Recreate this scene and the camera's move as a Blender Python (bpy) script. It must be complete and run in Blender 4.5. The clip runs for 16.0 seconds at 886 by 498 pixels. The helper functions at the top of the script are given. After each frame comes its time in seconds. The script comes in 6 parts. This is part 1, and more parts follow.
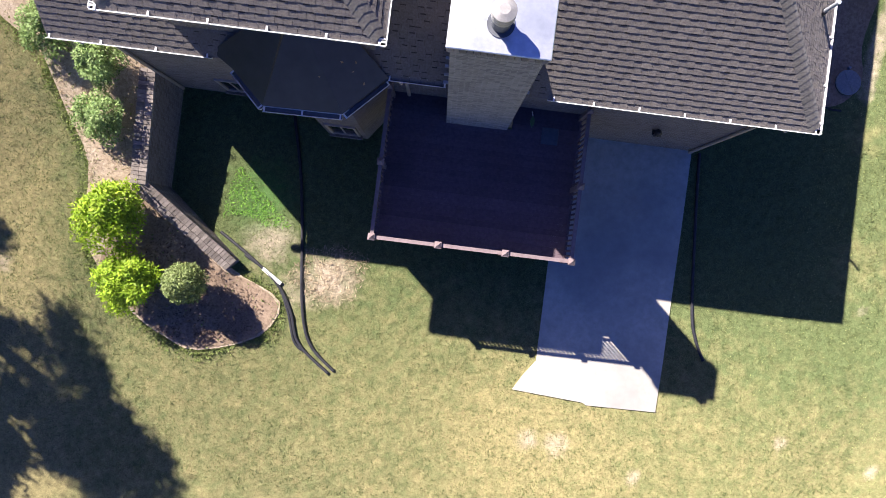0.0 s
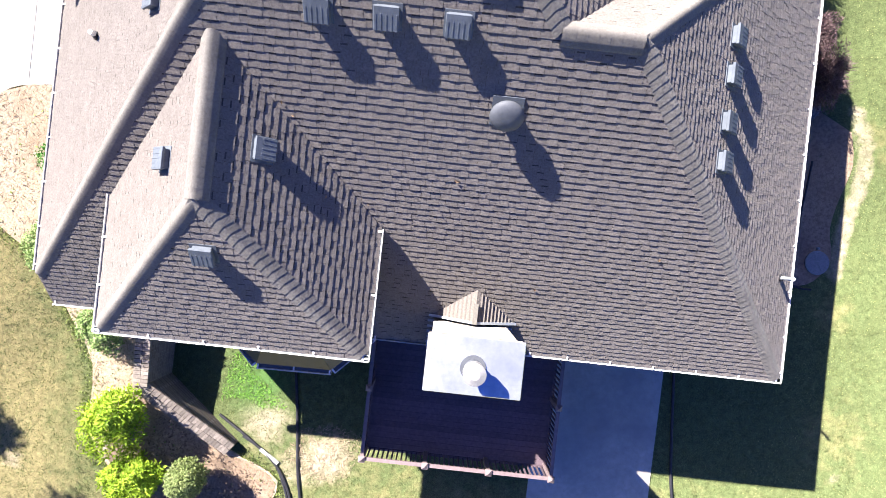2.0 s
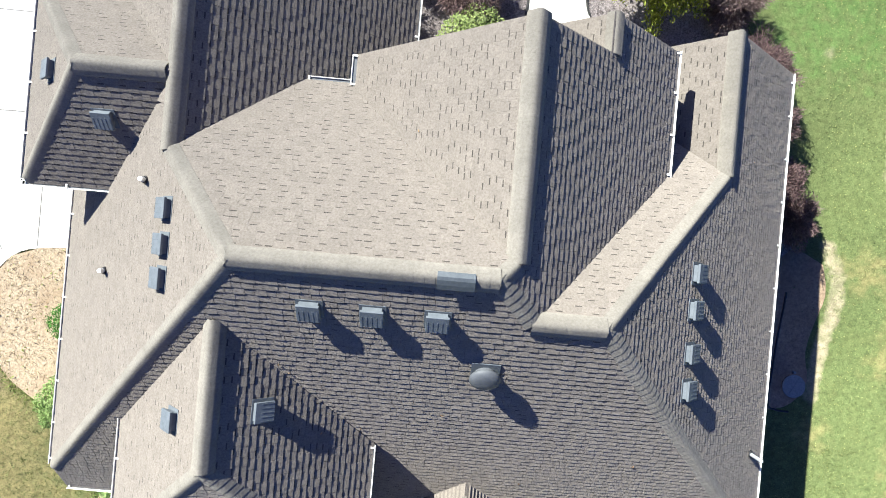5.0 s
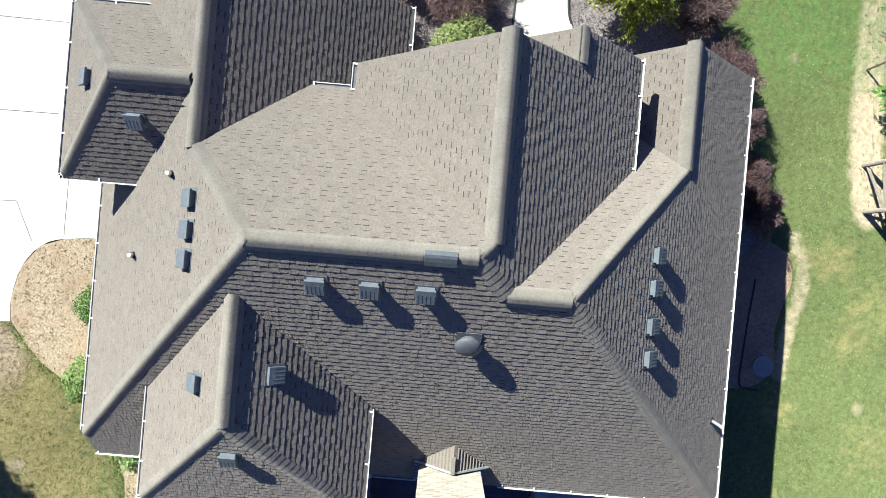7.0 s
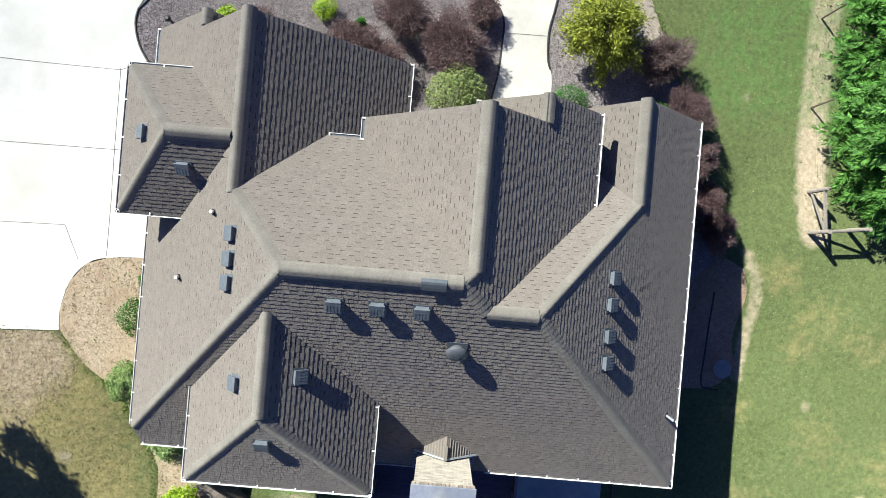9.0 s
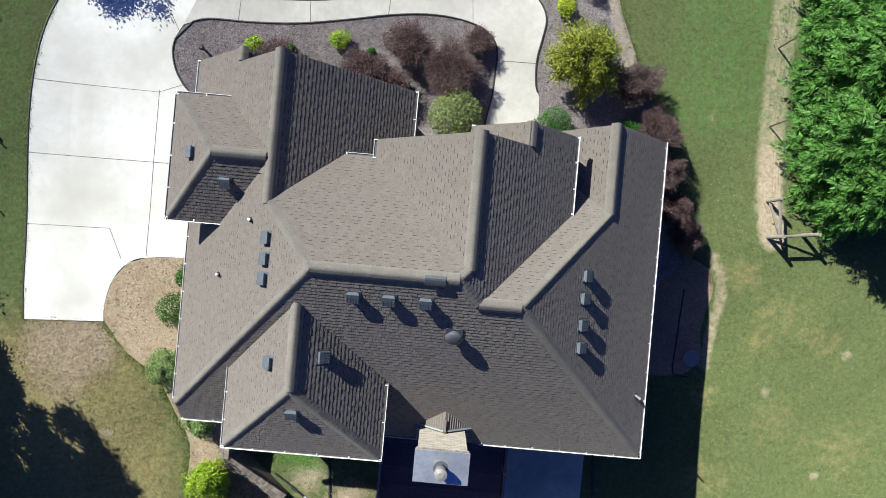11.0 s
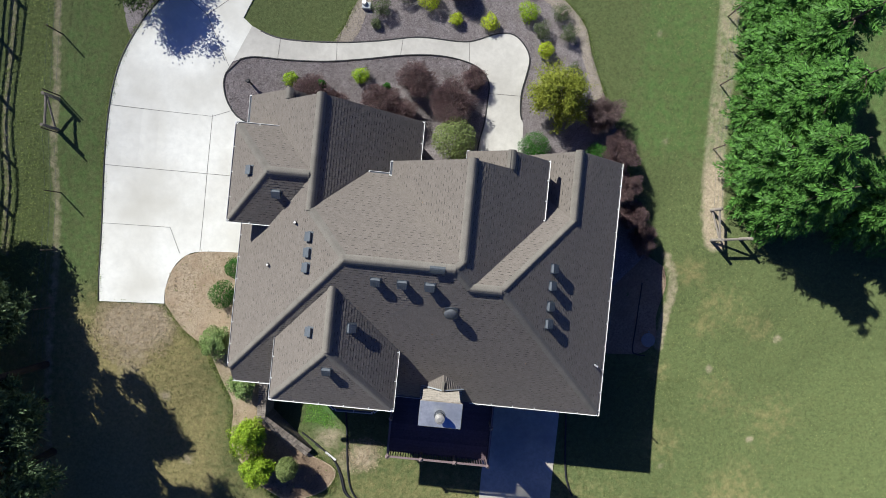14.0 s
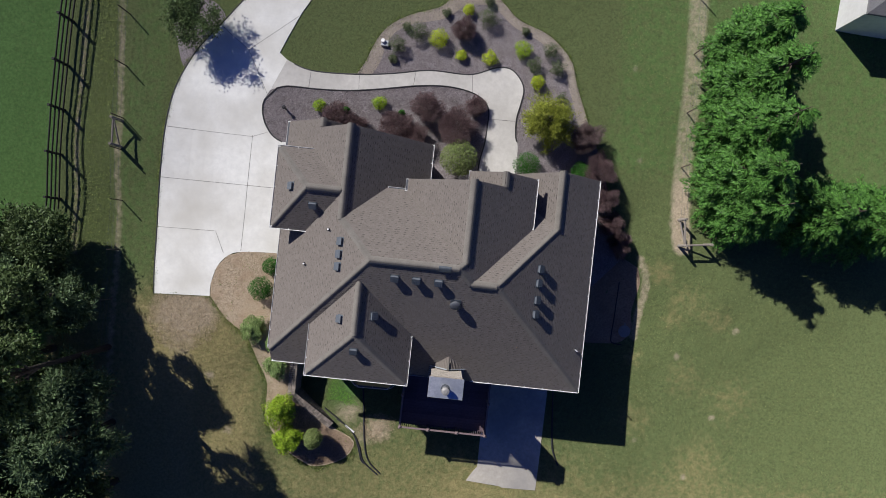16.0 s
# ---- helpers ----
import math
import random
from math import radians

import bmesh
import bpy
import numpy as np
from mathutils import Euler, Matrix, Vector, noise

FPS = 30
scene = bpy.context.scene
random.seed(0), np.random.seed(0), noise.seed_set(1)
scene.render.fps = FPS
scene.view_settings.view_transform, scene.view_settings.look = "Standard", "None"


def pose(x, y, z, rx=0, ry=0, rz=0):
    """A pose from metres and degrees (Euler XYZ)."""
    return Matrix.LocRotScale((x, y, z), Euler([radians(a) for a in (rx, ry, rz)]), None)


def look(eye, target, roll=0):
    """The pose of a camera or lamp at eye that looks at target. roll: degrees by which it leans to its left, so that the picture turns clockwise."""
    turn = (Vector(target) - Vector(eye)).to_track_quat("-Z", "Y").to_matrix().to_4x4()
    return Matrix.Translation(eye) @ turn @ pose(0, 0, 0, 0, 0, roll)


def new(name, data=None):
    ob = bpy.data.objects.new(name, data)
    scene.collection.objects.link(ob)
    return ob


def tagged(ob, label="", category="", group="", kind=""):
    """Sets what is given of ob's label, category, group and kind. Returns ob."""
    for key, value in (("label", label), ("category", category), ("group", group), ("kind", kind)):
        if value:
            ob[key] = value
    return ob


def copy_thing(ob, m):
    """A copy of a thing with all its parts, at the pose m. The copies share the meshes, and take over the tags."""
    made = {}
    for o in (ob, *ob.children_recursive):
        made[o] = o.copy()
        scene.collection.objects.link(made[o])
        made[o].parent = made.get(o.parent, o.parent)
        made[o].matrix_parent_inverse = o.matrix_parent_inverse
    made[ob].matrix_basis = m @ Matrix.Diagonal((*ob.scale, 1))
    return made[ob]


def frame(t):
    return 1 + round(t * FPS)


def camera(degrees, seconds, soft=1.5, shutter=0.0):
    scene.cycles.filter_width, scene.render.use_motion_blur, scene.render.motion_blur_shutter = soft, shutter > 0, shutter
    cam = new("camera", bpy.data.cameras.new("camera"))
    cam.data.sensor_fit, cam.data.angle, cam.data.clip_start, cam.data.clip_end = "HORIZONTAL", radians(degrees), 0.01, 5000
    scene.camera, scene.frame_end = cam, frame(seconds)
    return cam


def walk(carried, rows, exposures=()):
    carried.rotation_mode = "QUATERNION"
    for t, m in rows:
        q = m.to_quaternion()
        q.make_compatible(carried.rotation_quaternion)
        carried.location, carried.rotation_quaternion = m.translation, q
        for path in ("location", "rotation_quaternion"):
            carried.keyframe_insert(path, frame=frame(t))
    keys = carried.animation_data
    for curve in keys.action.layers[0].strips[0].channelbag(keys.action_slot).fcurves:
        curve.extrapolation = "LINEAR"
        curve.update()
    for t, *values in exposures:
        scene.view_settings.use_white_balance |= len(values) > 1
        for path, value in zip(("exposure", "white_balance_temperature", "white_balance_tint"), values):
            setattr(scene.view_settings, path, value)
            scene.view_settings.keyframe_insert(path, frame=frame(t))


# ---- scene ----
# camera: eye x, y, z in metres, turns in degrees
cam = camera(73.0, 16.0, soft=0.9)
PATH = [
    (0, 0.288, 0.683, 14.773, 0.147, -0.288, 7.096),
    (0.5, 0.231, 1.930, 14.971, 0.018, -0.221, 6.984),
    (1, 0.163, 3.242, 15.162, -0.117, -0.238, 6.712),
    (1.5, 0.106, 4.558, 15.358, -0.032, -0.239, 6.549),
    (2, 0.041, 5.982, 15.556, -0.087, -0.243, 6.244),
    (2.5, -0.053, 7.481, 15.762, -0.196, -0.228, 6.031),
    (3, -0.174, 8.982, 15.988, -0.166, -0.257, 5.988),
    (3.5, -0.235, 10.004, 16.172, -0.050, -0.292, 5.845),
    (4, -0.206, 10.197, 16.226, 0.002, -0.299, 5.491),
    (6.5, 0.102, 9.609, 17.211, -0.119, -0.162, 4.865),
    (7, 0.151, 9.747, 17.775, -0.144, -0.145, 4.903),
    (7.5, 0.163, 9.964, 18.379, -0.072, -0.144, 4.902),
    (8, 0.201, 10.123, 19.025, -0.100, -0.160, 4.932),
    (8.5, 0.245, 10.209, 19.672, -0.034, -0.146, 4.917),
    (9, 0.240, 10.301, 20.323, 0.006, -0.200, 4.857),
    (11.5, 0.230, 10.357, 23.765, 0.093, -0.204, 5.091),
    (12, 0.271, 10.463, 24.509, 0.030, -0.206, 5.158),
    (12.5, 0.311, 10.448, 25.282, 0.048, -0.176, 5.294),
    (13, 0.294, 10.351, 26.126, 0.069, -0.202, 5.385),
    (13.5, 0.298, 10.282, 27.094, 0.037, -0.222, 5.452),
    (14, 0.190, 10.250, 28.152, 0.060, -0.255, 5.619),
    (14.5, 0.108, 10.299, 29.277, 0.001, -0.227, 5.767),
    (15, 0.003, 10.352, 30.464, -0.029, -0.188, 5.939),
    (15.5, -0.070, 10.359, 31.682, -0.026, -0.151, 6.069),
    (16, -0.077, 10.378, 32.955, 0.007, -0.152, 6.110),
]
EXPOSURES = [(0.0, 1.68, 6620, 18), (0.5, 1.82, 6600, 18), (2.0, 2.2, 6500, 16), (3.0, 2.16, 6450, 10), (4.0, 1.92, 6450, 6), (6.5, 1.5, 6450, 1), (9.0, 1.18, 6430, 2), (12.0, 0.67, 6375, 5), (13.5, 0.58, 6360, 6), (14.5, 0.49, 6350, 8), (16.0, 0.14, 6330, 13)]
walk(cam, [(t, pose(x, y, z, rx, ry, rz)) for t, x, y, z, rx, ry, rz in PATH], EXPOSURES)

# ---- light: late clear morning, sun in the north-west of the plan ----
SUN_WAY = Vector((-0.86, 0.775, 1.0)).normalized()
world = bpy.data.worlds.new("sky")
scene.world = world
world.use_nodes = True
sky = world.node_tree.nodes.new("ShaderNodeTexSky")
sky.sky_type = "NISHITA"
sky.sun_disc = False
sky.sun_elevation = math.asin(SUN_WAY.z)
sky.sun_rotation = math.atan2(SUN_WAY.x, SUN_WAY.y)
sky.air_density, sky.dust_density, sky.ozone_density = 1.0, 0.6, 1.5
back = world.node_tree.nodes["Background"]
back.inputs["Strength"].default_value = 0.051
clear = world.node_tree.nodes.new("ShaderNodeHueSaturation")
clear.inputs["Saturation"].default_value = 1.45
clear.inputs["Hue"].default_value = 0.53
world.node_tree.links.new(sky.outputs[0], clear.inputs["Color"])
world.node_tree.links.new(clear.outputs[0], back.inputs[0])
lamp = bpy.data.lights.new("sun", "SUN")
lamp.energy, lamp.angle, lamp.color = 5.0, radians(0.53), (1.0, 0.965, 0.91)
sun = new("sun", lamp)
sun.matrix_world = look(SUN_WAY * 60, (0, 0, 0))


# ---- materials ----
def mat(name, dark, light, scale=8.0, rough=0.85, metal=0.0, bump=0.3, big=0.35, big_tint=None, detail=6.0, piece=0.0, island=0.0, fine=60.0, spec=0.3):
    """A surface whose colour runs from dark to light by grain, with broad patches of big_tint; piece and island vary it from part to part."""
    m = bpy.data.materials.new(name)
    m.use_nodes = True
    nt = m.node_tree
    n, link = nt.nodes, nt.links.new
    bsdf = n["Principled BSDF"]
    where = n.new("ShaderNodeNewGeometry")
    grain = n.new("ShaderNodeTexNoise")
    grain.inputs["Scale"].default_value, grain.inputs["Detail"].default_value, grain.inputs["Roughness"].default_value = scale, detail, 0.65
    link(where.outputs["Position"], grain.inputs["Vector"])
    ramp = n.new("ShaderNodeValToRGB")
    ramp.color_ramp.elements[0].position, ramp.color_ramp.elements[1].position = 0.3, 0.7
    ramp.color_ramp.elements[0].color, ramp.color_ramp.elements[1].color = (*dark, 1), (*light, 1)
    link(grain.outputs["Fac"], ramp.inputs["Fac"])
    patch = n.new("ShaderNodeTexNoise")
    patch.inputs["Scale"].default_value, patch.inputs["Detail"].default_value = scale * 0.09, 3.0
    link(where.outputs["Position"], patch.inputs["Vector"])
    reach = n.new("ShaderNodeMapRange")
    reach.inputs["From Min"].default_value, reach.inputs["From Max"].default_value, reach.inputs["To Max"].default_value = 0.4, 0.72, big
    link(patch.outputs["Fac"], reach.inputs["Value"])
    mix = n.new("ShaderNodeMix")
    mix.data_type = "RGBA"
    link(reach.outputs["Result"], mix.inputs["Factor"])
    link(ramp.outputs["Color"], mix.inputs["A"])
    tint = big_tint or tuple(0.55 * (a + b) * 0.5 for a, b in zip(dark, light))
    mix.inputs["B"].default_value = (*tint, 1)
    colour = mix.outputs["Result"]
    for amount, source in ((piece, "piece"), (island, "island")):
        if amount:
            if source == "piece":
                pick = n.new("ShaderNodeObjectInfo").outputs["Random"]
            else:
                pick = where.outputs["Random Per Island"]
            value = n.new("ShaderNodeMapRange")
            value.inputs["To Min"].default_value, value.inputs["To Max"].default_value = 1 - amount, 1 + amount
            link(pick, value.inputs["Value"])
            hue = n.new("ShaderNodeHueSaturation")
            link(value.outputs["Result"], hue.inputs["Value"])
            link(colour, hue.inputs["Color"])
            colour = hue.outputs["Color"]
    link(colour, bsdf.inputs["Base Color"])
    bsdf.inputs["Roughness"].default_value, bsdf.inputs["Metallic"].default_value = rough, metal
    bsdf.inputs["Specular IOR Level"].default_value = spec
    bsdf.inputs["Diffuse Roughness"].default_value = 1.0 if rough > 0.84 else 0.0
    if bump:
        relief = n.new("ShaderNodeTexNoise")
        relief.inputs["Scale"].default_value, relief.inputs["Detail"].default_value = fine, 4.0
        link(where.outputs["Position"], relief.inputs["Vector"])
        b = n.new("ShaderNodeBump")
        b.inputs["Strength"].default_value, b.inputs["Distance"].default_value = bump, 0.02
        link(relief.outputs["Fac"], b.inputs["Height"])
        link(b.outputs["Normal"], bsdf.inputs["Normal"])
    return m


def brick_mat(name, a, b, mortar):
    """Running-bond brick on upright faces, laid out by height and by the run of the wall."""
    m = mat(name, a, b, 14.0, 0.9, bump=0.2)
    nt = m.node_tree
    n, link = nt.nodes, nt.links.new
    bsdf = n["Principled BSDF"]
    where = n.new("ShaderNodeNewGeometry")
    split = n.new("ShaderNodeSeparateXYZ")
    link(where.outputs["Position"], split.inputs[0])
    run = n.new("ShaderNodeMath")
    link(split.outputs["X"], run.inputs[0])
    link(split.outputs["Y"], run.inputs[1])
    join = n.new("ShaderNodeCombineXYZ")
    link(run.outputs[0], join.inputs["X"])
    link(split.outputs["Z"], join.inputs["Y"])
    brick = n.new("ShaderNodeTexBrick")
    for key, value in (("Scale", 1.0), ("Brick Width", 0.205), ("Row Height", 0.068), ("Mortar Size", 0.006), ("Bias", -0.1)):
        brick.inputs[key].default_value = value
    brick.inputs["Color1"].default_value, brick.inputs["Color2"].default_value, brick.inputs["Mortar"].default_value = (*a, 1), (*b, 1), (*mortar, 1)
    link(join.outputs[0], brick.inputs["Vector"])
    old = bsdf.inputs["Base Color"].links[0].from_socket
    mix = n.new("ShaderNodeMix")
    mix.data_type, mix.inputs["Factor"].default_value = "RGBA", 0.7
    link(old, mix.inputs["A"])
    link(brick.outputs["Color"], mix.inputs["B"])
    link(mix.outputs["Result"], bsdf.inputs["Base Color"])
    return m


SHINGLE = mat("asphalt_shingle", (0.149, 0.131, 0.115), (0.255, 0.228, 0.200), 28.0, 0.9, bump=0.5, big=0.3, big_tint=(0.170, 0.150, 0.133), island=0.06, fine=220.0)
BAND = mat("shadow_granules", (0.062, 0.054, 0.049), (0.10, 0.088, 0.080), 28.0, 0.92, bump=0.4, island=0.25, fine=220.0)
SHINGLE_PIECE = mat("asphalt_shingle_piece", (0.149, 0.131, 0.115), (0.255, 0.228, 0.200), 28.0, 0.9, bump=0.5, big=0.3, big_tint=(0.170, 0.150, 0.133), piece=0.06, fine=220.0)
CAP = mat("cap_shingle", (0.165, 0.152, 0.133), (0.24, 0.225, 0.198), 24.0, 0.9, bump=0.4, piece=0.035, fine=200.0)
DECKING = mat("roof_underside", (0.10, 0.08, 0.07), (0.16, 0.13, 0.11), 10.0, 0.9)
BRICK = brick_mat("brown_brick", (0.12, 0.098, 0.082), (0.23, 0.19, 0.155), (0.30, 0.275, 0.25))
CHIMNEY_BRICK = brick_mat("tan_brick", (0.17, 0.155, 0.135), (0.37, 0.33, 0.275), (0.41, 0.385, 0.345))
WALL_BRICK = mat("retaining_brick", (0.17, 0.145, 0.122), (0.29, 0.25, 0.212), 18.0, 0.92, bump=0.4, piece=0.3, island=0.3)
GUTTER = mat("white_gutter_paint", (0.72, 0.72, 0.70), (0.82, 0.82, 0.81), 6.0, 0.45, bump=0.0)
FASCIA = mat("fascia_paint", (0.30, 0.26, 0.22), (0.38, 0.33, 0.29), 6.0, 0.6, bump=0.05)
CONCRETE = mat("drive_concrete", (0.76, 0.76, 0.72), (0.87, 0.87, 0.825), 3.4, 0.85, bump=0.12, big=0.9, big_tint=(0.63, 0.615, 0.55), fine=90.0)
WALKWAY = mat("walk_concrete", (0.58, 0.565, 0.52), (0.71, 0.695, 0.645), 3.5, 0.85, bump=0.12, big=0.6, big_tint=(0.42, 0.405, 0.365), fine=90.0)
PATIO = mat("patio_concrete", (0.38, 0.35, 0.29), (0.52, 0.485, 0.41), 4.5, 0.8, bump=0.1, big=0.9, big_tint=(0.26, 0.25, 0.23))
JOINT = mat("concrete_joint", (0.17, 0.16, 0.145), (0.3, 0.28, 0.26), 9.0, 0.95)
EDGING = mat("black_edging", (0.02, 0.02, 0.022), (0.05, 0.05, 0.05), 9.0, 0.6)
MULCH = mat("grey_mulch", (0.09, 0.078, 0.080), (0.48, 0.435, 0.435), 19.0, 0.95, bump=1.0, big=0.4, big_tint=(0.12, 0.09, 0.085), fine=30.0)
GRAVELLY = mat("tan_gravel", (0.24, 0.205, 0.165), (0.54, 0.475, 0.39), 16.0, 0.95, bump=0.8, fine=40.0)
DIRT = mat("straw_dirt", (0.29, 0.22, 0.15), (0.66, 0.56, 0.41), 15.0, 0.95, bump=0.9, big=0.75, big_tint=(0.41, 0.305, 0.205), fine=30.0)
METAL = mat("galvanised_sheet", (0.56, 0.59, 0.62), (0.76, 0.78, 0.80), 9.0, 0.34, 0.75, bump=0.05, big=0.7, big_tint=(0.36, 0.40, 0.45))
VENT = mat("weathered_vent_metal", (0.092, 0.108, 0.128), (0.14, 0.16, 0.185), 9.0, 0.75, 0.1, bump=0.1)
DOME = mat("brown_dome_metal", (0.075, 0.082, 0.095), (0.115, 0.124, 0.14), 9.0, 0.65, 0.1, bump=0.05)
PLANK = mat("deck_composite", (0.095, 0.066, 0.078), (0.145, 0.105, 0.118), 12.0, 0.75, bump=0.15, piece=0.15)
RAIL = mat("rail_composite", (0.165, 0.122, 0.122), (0.235, 0.18, 0.178), 10.0, 0.65, bump=0.1)
GLASS = mat("dark_window_glass", (0.02, 0.025, 0.03), (0.03, 0.035, 0.045), 2.0, 0.06, bump=0.0, spec=0.6)
BLACK = mat("black_pipe", (0.015, 0.015, 0.018), (0.04, 0.04, 0.045), 9.0, 0.5)
TIMBER = mat("weathered_timber", (0.17, 0.15, 0.125), (0.30, 0.27, 0.235), 14.0, 0.9, bump=0.4)
DARK_RAIL = mat("black_board", (0.012, 0.012, 0.013), (0.035, 0.034, 0.033), 12.0, 0.8, bump=0.3)
BARK = mat("bark", (0.06, 0.045, 0.035), (0.14, 0.11, 0.085), 14.0, 0.95, bump=0.8)
PVC = mat("white_plastic", (0.70, 0.70, 0.68), (0.80, 0.80, 0.78), 9.0, 0.5, bump=0.0)
# smooth near-black colour of the bay slopes, darker than the other roofs
BAY_DARK = mat("near_black_bay_roof", (0.022, 0.021, 0.026), (0.04, 0.038, 0.045), 3.0, 0.32, 0.0, bump=0.05, spec=0.4)
SOIL = mat("brown_soil", (0.19, 0.135, 0.092), (0.42, 0.32, 0.22), 11.0, 0.95, bump=0.9, big=0.6, big_tint=(0.20, 0.135, 0.09), fine=30.0)
WHITE_PIPE = mat("pale_plastic", (0.30, 0.33, 0.35), (0.42, 0.45, 0.47), 6.0, 0.6, bump=0.1)
SEPTIC = mat("septic_lid", (0.20, 0.225, 0.235), (0.33, 0.35, 0.355), 22.0, 0.85, bump=0.35, big=0.5, big_tint=(0.20, 0.205, 0.195))


def grass_mat():
    """Mown lawn: blades of several greens, straw-coloured dry patches, bare clay in places."""
    m = mat("lawn", (0.062, 0.091, 0.032), (0.166, 0.200, 0.084), 26.0, 0.95, bump=0.6, big=0.6, big_tint=(0.120, 0.144, 0.057), detail=9.0, fine=45.0, spec=0.1)
    nt = m.node_tree
    n, link = nt.nodes, nt.links.new
    bsdf = n["Principled BSDF"]
    old = bsdf.inputs["Base Color"].links[0].from_socket
    where = n.new("ShaderNodeNewGeometry")
    dry = n.new("ShaderNodeVertexColor")
    dry.layer_name = "dryness"
    split = n.new("ShaderNodeSeparateColor")
    link(dry.outputs["Color"], split.inputs[0])
    speck = n.new("ShaderNodeTexNoise")
    speck.inputs["Scale"].default_value, speck.inputs["Detail"].default_value = 3.0, 8.0
    link(where.outputs["Position"], speck.inputs["Vector"])
    colour = old
    for channel, tint in (("Red", (0.275, 0.238, 0.110)), ("Green", (0.40, 0.335, 0.24)), ("Blue", (0.098, 0.19, 0.055))):
        add = n.new("ShaderNodeMath")
        add.operation = "MULTIPLY_ADD"
        add.inputs[1].default_value = 1.6
        link(split.outputs[channel], add.inputs[0])
        lift = n.new("ShaderNodeMath")
        lift.operation = "MULTIPLY_ADD"
        lift.inputs[1].default_value, lift.inputs[2].default_value = -1.6, 0.55
        link(speck.outputs["Fac"], lift.inputs[0])
        link(lift.outputs[0], add.inputs[2])
        keep = n.new("ShaderNodeMath")
        keep.operation = "MULTIPLY"
        keep.use_clamp = True
        gate = n.new("ShaderNodeMath")
        gate.operation = "MULTIPLY"
        gate.use_clamp = True
        gate.inputs[1].default_value = 4.0
        link(split.outputs[channel], gate.inputs[0])
        link(add.outputs[0], keep.inputs[0])
        link(gate.outputs[0], keep.inputs[1])
        mix = n.new("ShaderNodeMix")
        mix.data_type = "RGBA"
        link(keep.outputs[0], mix.inputs["Factor"])
        link(colour, mix.inputs["A"])
        mix.inputs["B"].default_value = (*tint, 1)
        colour = mix.outputs["Result"]
    blade = n.new("ShaderNodeTexNoise")
    blade.inputs["Scale"].default_value, blade.inputs["Detail"].default_value, blade.inputs["Roughness"].default_value = 34.0, 7.0, 0.85
    link(where.outputs["Position"], blade.inputs["Vector"])
    spread = n.new("ShaderNodeMapRange")
    for key, value in (("From Min", 0.36), ("From Max", 0.64), ("To Min", 0.55), ("To Max", 1.42)):
        spread.inputs[key].default_value = value
    link(blade.outputs["Fac"], spread.inputs["Value"])
    tuft = n.new("ShaderNodeTexNoise")
    tuft.inputs["Scale"].default_value, tuft.inputs["Detail"].default_value, tuft.inputs["Roughness"].default_value = 7.0, 4.0, 0.7
    link(where.outputs["Position"], tuft.inputs["Vector"])
    clump = n.new("ShaderNodeMapRange")
    for key, value in (("From Min", 0.36), ("From Max", 0.64), ("To Min", 0.80), ("To Max", 1.20)):
        clump.inputs[key].default_value = value
    link(tuft.outputs["Fac"], clump.inputs["Value"])
    both = n.new("ShaderNodeMath")
    both.operation = "MULTIPLY"
    link(spread.outputs["Result"], both.inputs[0])
    link(clump.outputs["Result"], both.inputs[1])
    hue = n.new("ShaderNodeHueSaturation")
    link(both.outputs[0], hue.inputs["Value"])
    link(colour, hue.inputs["Color"])
    link(hue.outputs["Color"], bsdf.inputs["Base Color"])
    return m


LAWN = grass_mat()


# ---- building helpers ----
def part(name, bm, material, parent=None, label=""):
    """Links a bmesh as one mesh object under a thing or a part."""
    me = bpy.data.meshes.new(name)
    bm.to_mesh(me)
    bm.free()
    me.materials.append(material)
    ob = new(name, me)
    ob.parent = parent
    if label:
        tagged(ob, label)
    return ob


def raw(name, verts, faces, material, parent=None, label=""):
    me = bpy.data.meshes.new(name)
    me.from_pydata(verts, [], faces)
    me.materials.append(material)
    me.update()
    ob = new(name, me)
    ob.parent = parent
    if label:
        tagged(ob, label)
    return ob


def thing(name, label, category, at=(0, 0, 0), group="", kind=""):
    ob = new(name)
    ob.empty_display_size = 0.2
    ob.location = at
    return tagged(ob, label, category, group, kind)


def box(bm, x0, y0, z0, x1, y1, z1, bevel=0.0):
    made = bmesh.ops.create_cube(bm, size=1.0, matrix=Matrix.Translation(((x0 + x1) / 2, (y0 + y1) / 2, (z0 + z1) / 2)) @ Matrix.Diagonal((x1 - x0, y1 - y0, z1 - z0, 1)))
    if bevel:
        edges = list({e for v in made["verts"] for e in v.link_edges})
        bmesh.ops.bevel(bm, geom=edges, offset=bevel, segments=1, affect="EDGES")
    return bm


def beam(bm, a, b, width, height, roll=0.0):
    """A squared bar from a to b."""
    a, b = Vector(a), Vector(b)
    turn = (b - a).to_track_quat("X", "Z").to_matrix().to_4x4()
    bmesh.ops.create_cube(bm, size=1.0, matrix=Matrix.Translation((a + b) / 2) @ turn @ pose(0, 0, 0, roll) @ Matrix.Diagonal(((b - a).length, width, height, 1)))
    return bm


